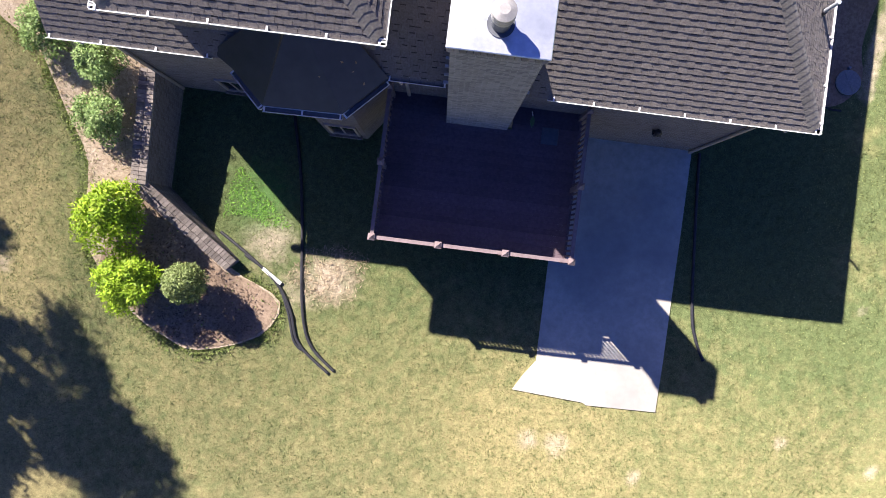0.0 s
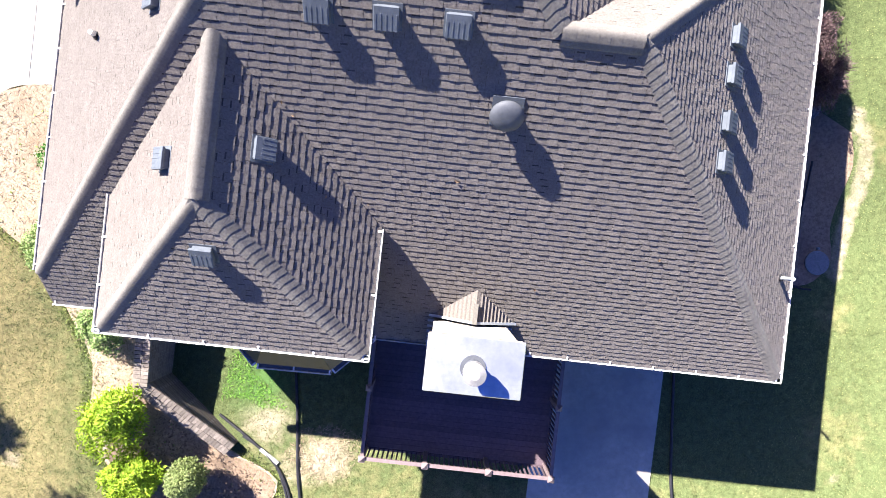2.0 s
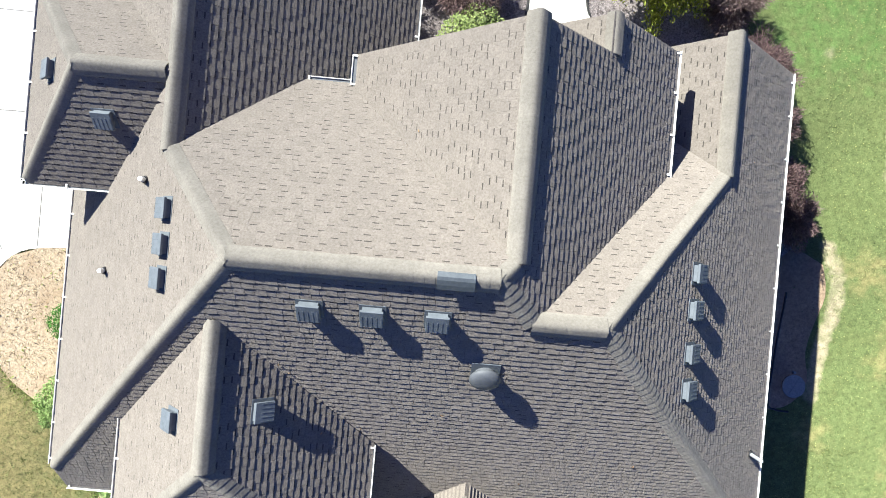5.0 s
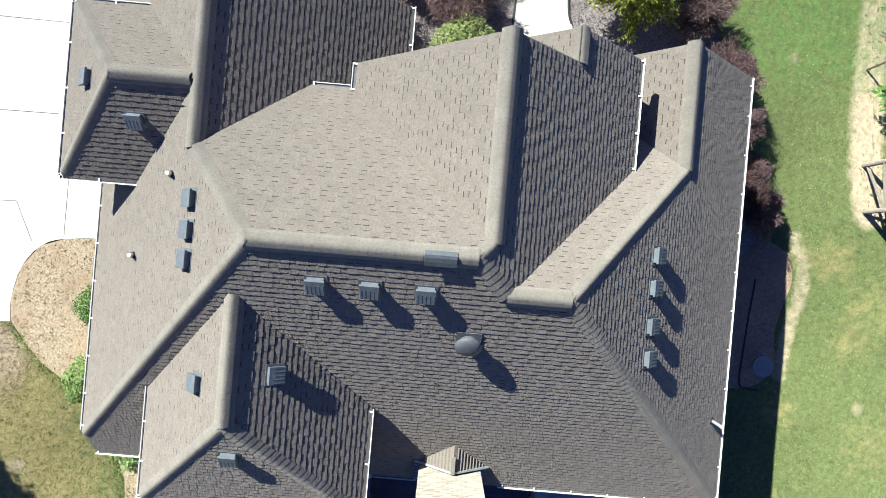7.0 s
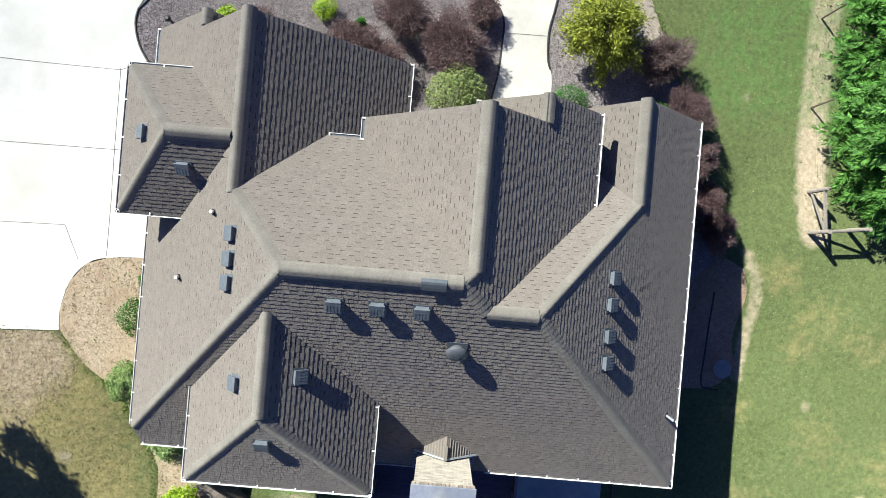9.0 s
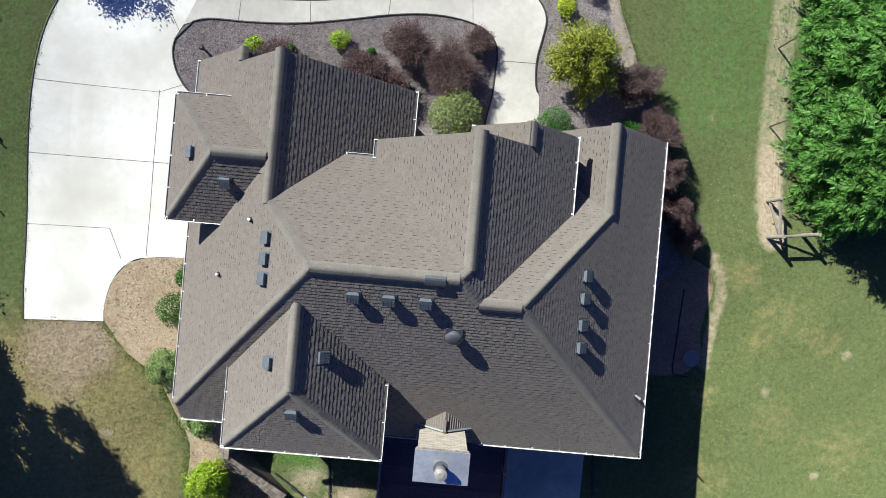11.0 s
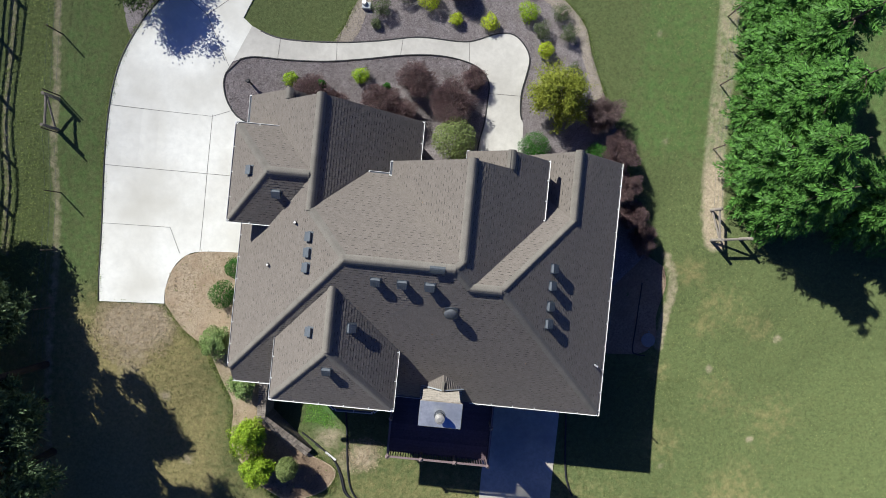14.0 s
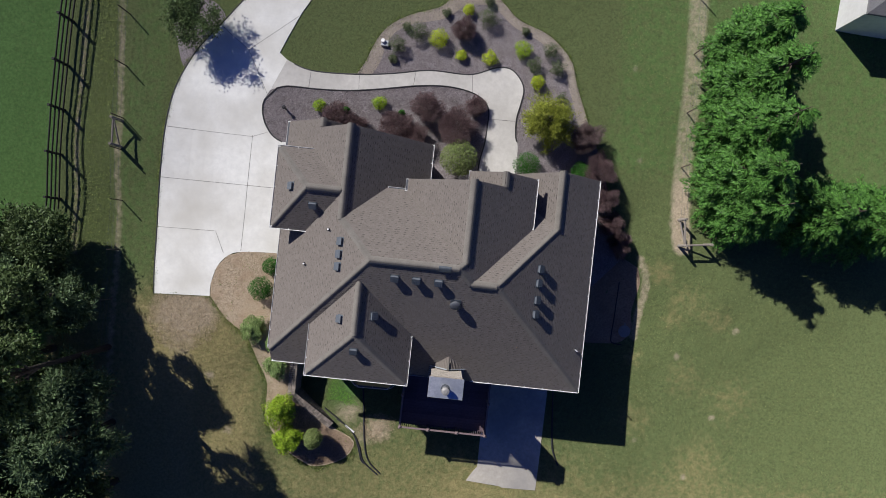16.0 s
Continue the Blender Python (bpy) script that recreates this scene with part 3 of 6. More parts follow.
# each slope: name, outline in plan, a point of its plane (x, y, z), fall: the way up the slope in plan
SLOPES = [
    ("S", [(-7.98, 4.02), (7.43, 4.02), (2.43, 9.02), (1.36, 9.02), (0.76, 9.62), (-2.95, 9.62), (-7.98, 4.60)], (0, 3.95, 2.85), (0, 1)),
    ("E", [(7.43, 4.02), (7.43, 14.62), (5.25, 14.58), (5.25, 11.84), (2.43, 9.02)], (7.5, 0, 2.85), (-1, 0)),
    ("N2", [(1.36, 9.02), (2.43, 9.02), (5.25, 11.84), (3.2, 13.55)], (0, 9.02, 7.6665), (0, -1)),
    ("NEW", [(5.25, 11.84), (5.25, 14.58), (3.3, 14.5), (3.3, 13.45)], (5.25, 0, 4.987), (1, 0)),
    ("G1E", [(0.76, 9.62), (1.36, 9.02), (3.98, 11.64), (3.98, 14.06), (2.44, 14.06), (2.44, 13.40), (1.02, 13.40), (1.02, 9.88)], (1.02, 0, 7.99), (-1, 0)),
    ("G1W", [(1.02, 9.88), (1.02, 13.40), (-1.92, 13.46), (-1.92, 12.82)], (1.02, 0, 7.99), (1, 0)),
    ("G3W", [(2.44, 13.2), (2.44, 14.06), (0.95, 14.12), (0.95, 13.2)], (2.44, 0, 6.641), (1, 0)),
    ("N", [(-2.95, 9.62), (0.76, 9.62), (1.02, 9.88), (-1.92, 12.82), (-1.92, 12.90), (-2.937, 12.90), (-4.6, 11.24)], (0, 9.62, 8.236), (0, -1)),
    ("W", [(-7.98, 4.60), (-2.95, 9.62), (-4.6, 11.25), (-4.6, 12.0), (-7.98, 12.0)], (-8.05, 0, 3.40), (1, 0)),
    ("GE", [(-4.6, 11.24), (-2.89, 12.95), (-1.07, 12.95), (-1.07, 15.46), (-4.6, 15.42)], (-4.6, 0, 6.70), (-1, 0)),
    ("GW", [(-4.6, 11.9), (-4.6, 15.42), (-6.15, 15.42), (-6.15, 15.82), (-8.18, 15.86), (-8.18, 13.0), (-6.3, 12.475)], (-4.6, 0, 6.70), (1, 0)),
    ("GfE", [(-6.15, 15.15), (-6.15, 15.82), (-4.5, 15.78), (-4.5, 15.15)], (-6.15, 0, 5.2275), (-1, 0)),
    ("GwS", [(-8.08, 10.63), (-5.8, 10.63), (-4.6, 12.475), (-6.235, 12.475)], (0, 10.57, 4.88), (0, 1)),
    ("GwN", [(-8.08, 14.32), (-6.235, 12.475), (-4.6, 12.475), (-5.8, 14.32)], (0, 14.38, 4.88), (0, -1)),
    ("GwW", [(-8.08, 10.63), (-6.235, 12.475), (-8.08, 14.32)], (-8.14, 0, 4.88), (1, 0)),
    ("WgS", [(-5.73, 3.97), (-1.10, 3.97), (-3.415, 6.285)], (0, 3.9, 5.05), (0, 1)),
    ("WgE", [(-1.10, 3.97), (-1.10, 6.3), (-3.415, 8.66), (-3.415, 6.285)], (-1.03, 0, 5.05), (-1, 0)),
    ("WgW", [(-5.73, 3.97), (-3.415, 6.285), (-3.415, 8.66), (-5.73, 6.4)], (-5.80, 0, 5.05), (1, 0)),
    ("BayS", [(-3.59, 3.12), (-1.99, 3.15), (-2.6, 4.3), (-3.0, 4.3)], (0, 3.12, 2.80), (0, 1)),
    ("BayW", [(-4.7, 4.05), (-4.24, 3.75), (-3.59, 3.12), (-3.0, 4.3), (-3.2, 4.6)], (-3.59, 3.12, 2.80), (0.6, 0.8)),
    ("BayE", [(-1.99, 3.15), (-1.15, 3.95), (-2.2, 4.7), (-2.6, 4.3)], (-1.99, 3.15, 2.80), (-0.6, 0.8)),
]


def height(slope, x, y):
    _, _, (px, py, pz), (ux, uy) = slope
    return pz + P * ((x - px) * ux + (y - py) * uy)


def covered(slope, x, y):
    """Whether another slope lies over this one at a place in plan."""
    z = height(slope, x, y)
    return any(o is not slope and height(o, x, y) > z + 0.12 and height(o, x, y) < z + 0.9 and bool(inside(o[1], x, y)) for o in SLOPES)


COURSE = 0.127
LEAN = math.sqrt(1 + P * P)
roof_parts = {}
near_tabs = []


def span(poly, slope, v):
    """Where the line at v metres up the slope crosses the outline: pairs of u."""
    _, _, (px, py, _), (ux, uy) = slope
    run = v / LEAN
    us = []
    pts = [((x - px) * -uy + (y - py) * ux, (x - px) * ux + (y - py) * uy) for x, y in poly]
    for (ua, va), (ub, vb) in zip(pts, pts[1:] + pts[:1]):
        if (va > run) != (vb > run):
            us.append(ua + (ub - ua) * (run - va) / (vb - va))
    us.sort()
    return list(zip(us[::2], us[1::2]))


def lay_shingles(slope, seed):
    """Laminated shingles: every course a row of thick and thin tabs that overlap the course below."""
    name, poly, (px, py, pz), (ux, uy) = slope
    rng = random.Random(seed)
    verts, faces, bands, band_faces = [], [], [], []
    up = Vector((ux, uy, P)).normalized()
    side = Vector((-uy, ux, 0))
    out = side.cross(up)
    if out.z < 0:
        out = -out
    base = Vector((px, py, pz))
    slit = 0.0032 if out.x > 0.3 or out.y < -0.3 else 0.0009
    runs = [((x - px) * ux + (y - py) * uy) for x, y in poly]
    first, last = min(runs) * LEAN, max(runs) * LEAN
    k = math.floor(first / COURSE)
    while k * COURSE < last:
        v0, v1 = k * COURSE, (k + 1) * COURSE
        lo_v, hi_v = max(v0 - 0.004, first + 1e-3), min(v1 + 0.03, last - 1e-3)
        for m0, m1 in span(poly, slope, min(max(v0 + 0.5 * COURSE, first + 1e-3), last - 1e-3)):
            ends = []
            for v in (lo_v, hi_v):
                near_spans = [q for q in span(poly, slope, v) if q[0] < m1 and q[1] > m0]
                ends.append(min(near_spans, key=lambda q: abs(q[0] - m0) + abs(q[1] - m1)) if near_spans else (m0, m1))
            (l0, l1), (h0, h1) = [(p if abs(p - m0) < 0.35 else m0, q if abs(q - m1) < 0.35 else m1) for p, q in ends]
            u, u1 = min(l0, h0, m0), max(l1, h1, m1)
            thick = rng.random() < 0.5
            while u < u1 - 1e-3:
                w = min(rng.choice((0.15, 0.18, 0.21)) if thick else rng.choice((0.11, 0.14, 0.17)), u1 - u)
                if u1 - (u + w) < 0.05:
                    w = u1 - u
                mid = base + side * (u + w / 2) + up * (v0 + COURSE / 2)
                a, b = u + slit, u + w - slit
                drop = rng.uniform(0.0, 0.002) + (0.002 if thick else 0)
                rise = 0.0155 if thick else 0.0115
                lo, hi = v0 - drop, hi_v
                al, bl, ah, bh = max(a, l0), min(b, l1), max(a, h0), min(b, h1)
                if bl < al + 0.004:
                    al = bl = (al + bl) / 2
                if bh < ah + 0.004:
                    ah = bh = (ah + bh) / 2
                if max(bl - al, bh - ah) > 0.015 and hi > lo + 0.02 and not covered(slope, mid.x, mid.y):
                    near = name in ("S", "N") and abs(mid.x + 0.3) < 1.15 and 7.0 < mid.y < 10.2 and len(near_tabs) < 300
                    if near:
                        near_tabs.append((name, base + side * a + up * lo, side, up, out, b - a, hi - lo, rise))
                    else:
                        ring = [(al, lo, 0.002), (bl, lo, 0.002), (bh, hi, 0.002), (ah, hi, 0.002), (al, lo, rise), (bl, lo, rise), (bh, hi, 0.003), (ah, hi, 0.003)]
                        n = len(verts)
                        verts.extend((base + side * p + up * q + out * r)[:] for p, q, r in ring)
                        faces.extend(((n + 4, n + 5, n + 6, n + 7), (n, n + 1, n + 5, n + 4), (n + 1, n + 2, n + 6, n + 5), (n + 3, n, n + 4, n + 7)))
                        if not thick and a > h0 + 0.02 and b < h1 - 0.02 and hi > v1 and rng.random() < 0.92:
                            n = len(bands)
                            inset = max(0.0, (b - a - 0.105) / 2)
                            bands.extend((base + side * p + up * q + out * r)[:] for p, q, r in ((a + inset, hi - 0.058, 0.0078), (b - inset, hi - 0.058, 0.0078), (b - inset, hi - 0.03, 0.0062), (a + inset, hi - 0.03, 0.0062)))
                            band_faces.append((n, n + 1, n + 2, n + 3))
                u += w
                thick = not thick if rng.random() < 0.92 else thick
        k += 1
    return verts, faces, bands, band_faces


def facing(verts, faces):
    """Turn the faces so that the tops look up."""
    f = faces[0]
    a, b, c = (Vector(verts[i]) for i in f[:3])
    return faces if (b - a).cross(c - a).z > 0 else [q[::-1] for q in faces]


for i, slope in enumerate(SLOPES):
    name, poly, (px, py, pz), (ux, uy) = slope
    bm = bmesh.new()
    top = [bm.verts.new((x, y, height(slope, x, y))) for x, y in poly]
    low = [bm.verts.new((x, y, height(slope, x, y) - 0.16)) for x, y in poly]
    bm.faces.new(top)
    bm.faces.new(low[::-1])
    for k in range(len(poly)):
        bm.faces.new((top[k], low[k], low[(k + 1) % len(poly)], top[(k + 1) % len(poly)]))
    bmesh.ops.recalc_face_normals(bm, faces=bm.faces[:])
    board = part("roof_slope", bm, BAY_DARK if name.startswith("Bay") else DECKING, house)
    roof_parts[name] = board
    # bay slopes stay plain near-black, without shingle tabs
    if name.startswith("Bay"):
        continue
    verts, faces, bands, band_faces = lay_shingles(slope, 10 + i)
    if faces:
        sh = raw("shingles", verts, facing(verts, faces), SHINGLE, board, "weathered brown laminated asphalt shingles")
        tagged(sh, kind="stuff")
    if band_faces:
        tagged(raw("granule_band", bands, facing(bands, band_faces), BAND, board, "dark granule bands between shingle tabs"), kind="stuff")

# ridge and hip caps: overlapping bent shingles
def cap_line(a, b, fall, lap=0.145, wide=0.20, high=0.0, lip=0.016):
    """Bent cap shingles laid one over the next from a up to b. fall: how far the wings drop at their half width; high: extra height over a ridge vent."""
    a, b = Vector(a), Vector(b)
    way = (b - a).normalized()
    side = Vector((way.y, -way.x, 0)).normalized()
    n = max(1, int((b - a).length / lap))
    step = (b - a) / n
    bends = [(t, math.sqrt((fall * t) ** 2 + 0.0012) - 0.0346) for t in (-1, -0.6, -0.3, -0.1, 0.1, 0.3, 0.6, 1)]
    if high:
        bends = [(-1, bends[0][1] + 0.045)] + bends + [(1, bends[-1][1] + 0.045)]
    m = len(bends)
    verts, faces = [], []
    for s, lift in ((-way * 0.006, 0.026 + lip + high), (step + way * 0.03, 0.026 + lip / 2 + high), (-way * 0.006, 0.026 + high), (-way * 0.006, 0.026 + lip + high)):
        for t, drop in bends:
            verts.append((s - side * t * wide + Vector((0, 0, lift - drop)))[:])
    for j in range(m - 1):
        faces.append((j, j + 1, j + m + 1, j + m))
        faces.append((2 * m + j, 2 * m + j + 1, 3 * m + j + 1, 3 * m + j))
    u, v, w = (Vector(verts[i]) for i in faces[0][:3])
    if (v - u).cross(w - u).z < 0:
        faces = [q[::-1] for q in faces]
    me = bpy.data.meshes.new("cap_shingle")
    me.from_pydata(verts, [], faces)
    me.materials.append(CAP)
    me.polygons.foreach_set("use_smooth", [i % 2 == 0 for i in range(len(faces))])
    me.update()
    row = new("ridge_cap")
    row.parent = house
    tagged(row, "overlapping row of ridge cap shingles")
    for k in range(n):
        ob = new("cap_shingle", me)
        ob.parent = row
        ob.location = a + step * k


def hp(name, x, y):
    return (x, y, height(next(s for s in SLOPES if s[0] == name), x, y))


RIDGE, HIP = 0.195, 0.15
for a, b, fall in ((hp("S", 0.76, 9.62), hp("S", -2.95, 9.62), RIDGE), (hp("S", 2.43, 9.02), hp("S", 1.36, 9.02), RIDGE), (hp("E", 5.25, 11.84), hp("E", 5.25, 14.6), RIDGE),
                   (hp("G1E", 1.02, 9.88), hp("G1E", 1.02, 13.42), RIDGE), (hp("G1E", 2.44, 14.08), hp("G1E", 2.44, 13.42), HIP), (hp("GE", -4.6, 11.2), hp("GE", -4.6, 15.44), RIDGE),
                   (hp("GfE", -6.15, 15.45), hp("GfE", -6.15, 15.84), HIP),
                   (hp("GwS", -4.75, 12.475), hp("GwS", -6.235, 12.475), RIDGE), (hp("WgS", -3.415, 6.285), (-3.415, 8.6, 7.316), RIDGE),
                   (hp("S", 7.43, 4.02), hp("S", 2.43, 9.02), HIP), (hp("S", -7.98, 4.60), hp("S", -2.95, 9.62), HIP), (hp("N", -4.6, 11.25), hp("N", -2.95, 9.62), HIP),
                   (hp("E", 5.25, 11.84), hp("E", 2.43, 9.02), HIP), (hp("S", 1.36, 9.02), hp("S", 0.76, 9.62), HIP), (hp("N", 1.02, 9.88), hp("N", 0.76, 9.62), HIP),
                   (hp("WgS", -5.73, 3.97), hp("WgS", -3.415, 6.285), HIP), (hp("WgS", -1.10, 3.97), hp("WgS", -3.415, 6.285), HIP),
                   (hp("GwS", -8.08, 10.63), hp("GwS", -6.235, 12.475), HIP), (hp("GwN", -8.08, 14.32), hp("GwN", -6.235, 12.475), HIP)):
    cap_line(a, b, fall, wide=0.175 if fall == RIDGE else 0.15, high=0.024 if fall == RIDGE else 0.0, lip=0.006 if fall == RIDGE else 0.014)


# walls: brick bodies under the eaves
def wall_block(outline, z0, z1):
    bm = bmesh.new()
    low = [bm.verts.new((x, y, z0)) for x, y in outline]
    top = [bm.verts.new((x, y, z1)) for x, y in outline]
    bm.faces.new(low[::-1])
    bm.faces.new(top)
    for k in range(len(outline)):
        bm.faces.new((low[k], low[(k + 1) % len(outline)], top[(k + 1) % len(outline)], top[k]))
    bmesh.ops.recalc_face_normals(bm, faces=bm.faces[:])
    return part("wall", bm, BRICK, house, "brown running-bond brick wall")


def rect(x0, y0, x1, y1):
    return [(x0, y0), (x1, y0), (x1, y1), (x0, y1)]


wall_block([(-7.45, 4.34), (-3.6, 4.34), (-3.2, 3.56), (-2.1, 3.54), (-1.5, 4.34), (7.0, 4.34), (7.0, 14.1), (3.4, 14.1), (3.4, 12.9), (-7.45, 12.9)], -2.6, 2.72)
wall_block(rect(-5.35, 4.36, -1.42, 6.6), 2.6, 4.95)
wall_block(rect(-7.62, 10.95, -5.4, 14.0), -0.4, 4.78)
wall_block(rect(-7.8, 12.9, -1.4, 15.05), -0.4, 3.3)
wall_block(rect(-1.6, 10.5, 3.84, 13.0), -0.4, 5.10)
wall_block(rect(1.25, 12.9, 3.86, 13.72), -0.4, 5.10)


def gable_wall(axis_points, z0):
    """A wall that fills a gable end: outline given in x and z on the plane y, 0.25 m thick."""
    y, pts = axis_points
    bm = bmesh.new()
    a = [bm.verts.new((x, y, z)) for x, z in pts]
    b = [bm.verts.new((x, y - 0.25, z)) for x, z in pts]
    bm.faces.new(a)
    bm.faces.new(b[::-1])
    for k in range(len(pts)):
        j = (k + 1) % len(pts)
        bm.faces.new((a[k], b[k], b[j], a[j]))
    bmesh.ops.recalc_face_normals(bm, faces=bm.faces[:])
    part("gable_wall", bm, BRICK, house, "brown brick gable wall")


gable_wall((14.25, [(7.0, -1.5), (7.0, 3.1), (5.25, 4.75), (3.4, 3.0), (3.4, -1.5)]), 0)
gable_wall((13.1, [(3.6, 0), (3.6, 5.3), (1.02, 7.8), (-1.55, 5.35), (-1.55, 0)]), 0)
gable_wall((15.15, [(-1.3, -.5), (-1.3, 3.4), (-4.5, 6.45), (-7.9, 3.2), (-7.9, -.5)]), 0)
gable_wall((13.95, [(3.84, 0), (3.84, 5.12), (2.44, 6.44), (1.3, 5.35), (1.3, 0)]), 0)
gable_wall((15.5, [(-4.9, -0.5), (-4.9, 3.9), (-6.15, 5.05), (-7.8, 3.45), (-7.8, -0.5)]), 0)


# ---- gutters ----
def gutter(a, b, z, out, ticks=True):
    """An open white trough along an eave with straps across it. out: the way off the house."""
    holder = new("gutter")
    holder.parent = house
    a, b, o = Vector((*a, z - 0.03)), Vector((*b, z - 0.03)), Vector((*out, 0)).normalized()
    bm = bmesh.new()
    profile = [(0.005, 0.0), (0.005, -0.11), (0.085, -0.11), (0.105, -0.01), (0.12, -0.005), (0.12, -0.022), (0.108, -0.025), (0.09, -0.125), (-0.005, -0.125), (-0.005, 0.0)]
    rows = [[bm.verts.new(p + o * s + Vector((0, 0, h))) for s, h in profile] for p in (a, b)]
    for k in range(len(profile)):
        j = (k + 1) % len(profile)
        bm.faces.new((rows[0][k], rows[0][j], rows[1][j], rows[1][k]))
    bm.faces.new(rows[0])
    bm.faces.new(rows[1][::-1])
    bmesh.ops.recalc_face_normals(bm, faces=bm.faces[:])
    part("trough", bm, GUTTER, holder, "white painted metal gutter trough")
    # dark strip at half depth over the trough's white bottom
    bm = bmesh.new()
    beam(bm, a + o * 0.05 + Vector((0, 0, -0.05)), b + o * 0.05 + Vector((0, 0, -0.05)), 0.085, 0.02)
    part("overlay", bm, DOME, holder, "dark strip lying inside the gutter")
    if ticks:
        n = max(1, round((b - a).length / 0.95))
        way = (b - a).normalized()
        for k in range(n + 1):
            p = a + (b - a) * min(max(k / n, 0.02), 0.98)
            bm = bmesh.new()
            beam(bm, p + o * 0.0 + Vector((0, 0, 0.003)), p + o * 0.118 + Vector((0, 0, 0.003)), 0.035, 0.006)
            part("strap", bm, GUTTER, holder)
    tagged(holder, "white gutter with metal straps along the eave")


for a, b, z, out in (((2.05, 4.02), (7.53, 4.02), 2.925, (0, -1)), ((-1.15, 4.02), (0.0, 4.02), 2.925, (0, -1)), ((-7.98, 4.02), (-4.7, 4.02), 2.925, (0, -1)), ((7.43, 3.92), (7.43, 14.62), 2.925, (1, 0)),
                     ((-7.98, 4.65), (-7.98, 10.95), 3.47, (-1, 0)), ((-5.83, 3.97), (-1.0, 3.97), 5.125, (0, -1)), ((-5.73, 3.87), (-5.73, 6.38), 5.125, (-1, 0)), ((-1.10, 3.87), (-1.10, 6.2), 5.125, (1, 0)),
                     ((-8.18, 10.63), (-6.4, 10.63), 4.945, (0, -1)), ((-8.08, 10.53), (-8.08, 14.42), 4.945, (-1, 0)), ((-8.18, 14.32), (-6.3, 14.32), 4.945, (0, 1)),
                     ((3.98, 11.7), (3.98, 14.08), 5.185, (1, 0)), ((-2.85, 12.90), (-1.92, 12.90), 5.12, (0, 1)), ((-1.92, 12.9), (-1.92, 13.46), 5.19, (-1, 0)),
                     ((-1.07, 13.6), (-1.07, 15.48), 3.36, (1, 0)), ((-8.18, 14.5), (-8.18, 15.88), 3.31, (-1, 0)), ((0.95, 13.42), (0.95, 14.14), 5.22, (-1, 0)),
                     ((-3.59, 3.12), (-1.99, 3.15), 2.81, (0, -1)), ((-4.24, 3.78), (-3.59, 3.12), 2.81, (-0.7, -0.7)), ((-1.99, 3.15), (-1.2, 3.95), 2.81, (0.7, -0.7))):
    gutter(a, b, z, out)


def downspout(x, y, z0, z1, out):
    bm = bmesh.new()
    tube(bm, [(x + out[0] * 0.35, y + out[1] * 0.35, z1), (x, y, z1 - 0.35), (x, y, z0)], 0.045, 8)
    part("downspout", bm, FASCIA, house, "brown metal downspout")


downspout(6.9, 4.28, -2.0, 2.76, (0, -1))
downspout(-7.35, 4.28, -1.9, 2.76, (0, -1))
downspout(-0.9, 4.28, 0.5, 2.76, (0, -1))

# ---- chimney ----
chimney = new("chimney")
chimney.parent = house
tagged(chimney, "tall brown brick chimney with a galvanised metal cap")
bm = bmesh.new()
box(bm, 0.06, 3.74, -2.4, 1.52, 4.55, 5.62)
part("shaft", bm, CHIMNEY_BRICK, chimney)
bm = bmesh.new()
box(bm, 0.03, 3.71, 5.62, 1.55, 4.58, 5.70)
part("corbel", bm, CHIMNEY_BRICK, chimney)
for k in range(15):
    bm = bmesh.new()
    x = 0.01 + k * 0.1040
    box(bm, x, 3.69, 5.70, x + 0.094, 4.60, 5.885, 0.004)
    part("brick", bm, WALL_BRICK, chimney)
bm = bmesh.new()
box(bm, -0.005, 3.675, 5.885, 1.585, 4.615, 5.93, 0.012)
cap_sheet = part("cap", bm, METAL, chimney, "dull galvanised metal chimney cap")
bm = bmesh.new()
drum(bm, 0.77, 4.12, 5.93, 5.95, 0.21)
drum(bm, 0.77, 4.12, 5.95, 6.27, 0.145)
part("flue", bm, DOME, cap_sheet, "dark metal flue pipe")
bm = bmesh.new()
drum(bm, 0.77, 4.12, 6.27, 6.33, 0.18)
drum(bm, 0.77, 4.12, 6.34, 6.46, 0.18)
drum(bm, 0.77, 4.12, 6.46, 6.50, 0.18, 0.08)
part("flue_hood", bm, mat("flue_steel", (0.27, 0.26, 0.245), (0.40, 0.39, 0.37), 12.0, 0.55, 0.3, bump=0.1, big=0.6), cap_sheet, "pale metal flue hood")

# saddle behind the chimney, with its own shingles and flashing
saddle = new("cricket")
saddle.parent = house
tagged(saddle, "small shingled saddle roof behind the chimney")
ridge_z = 4.08
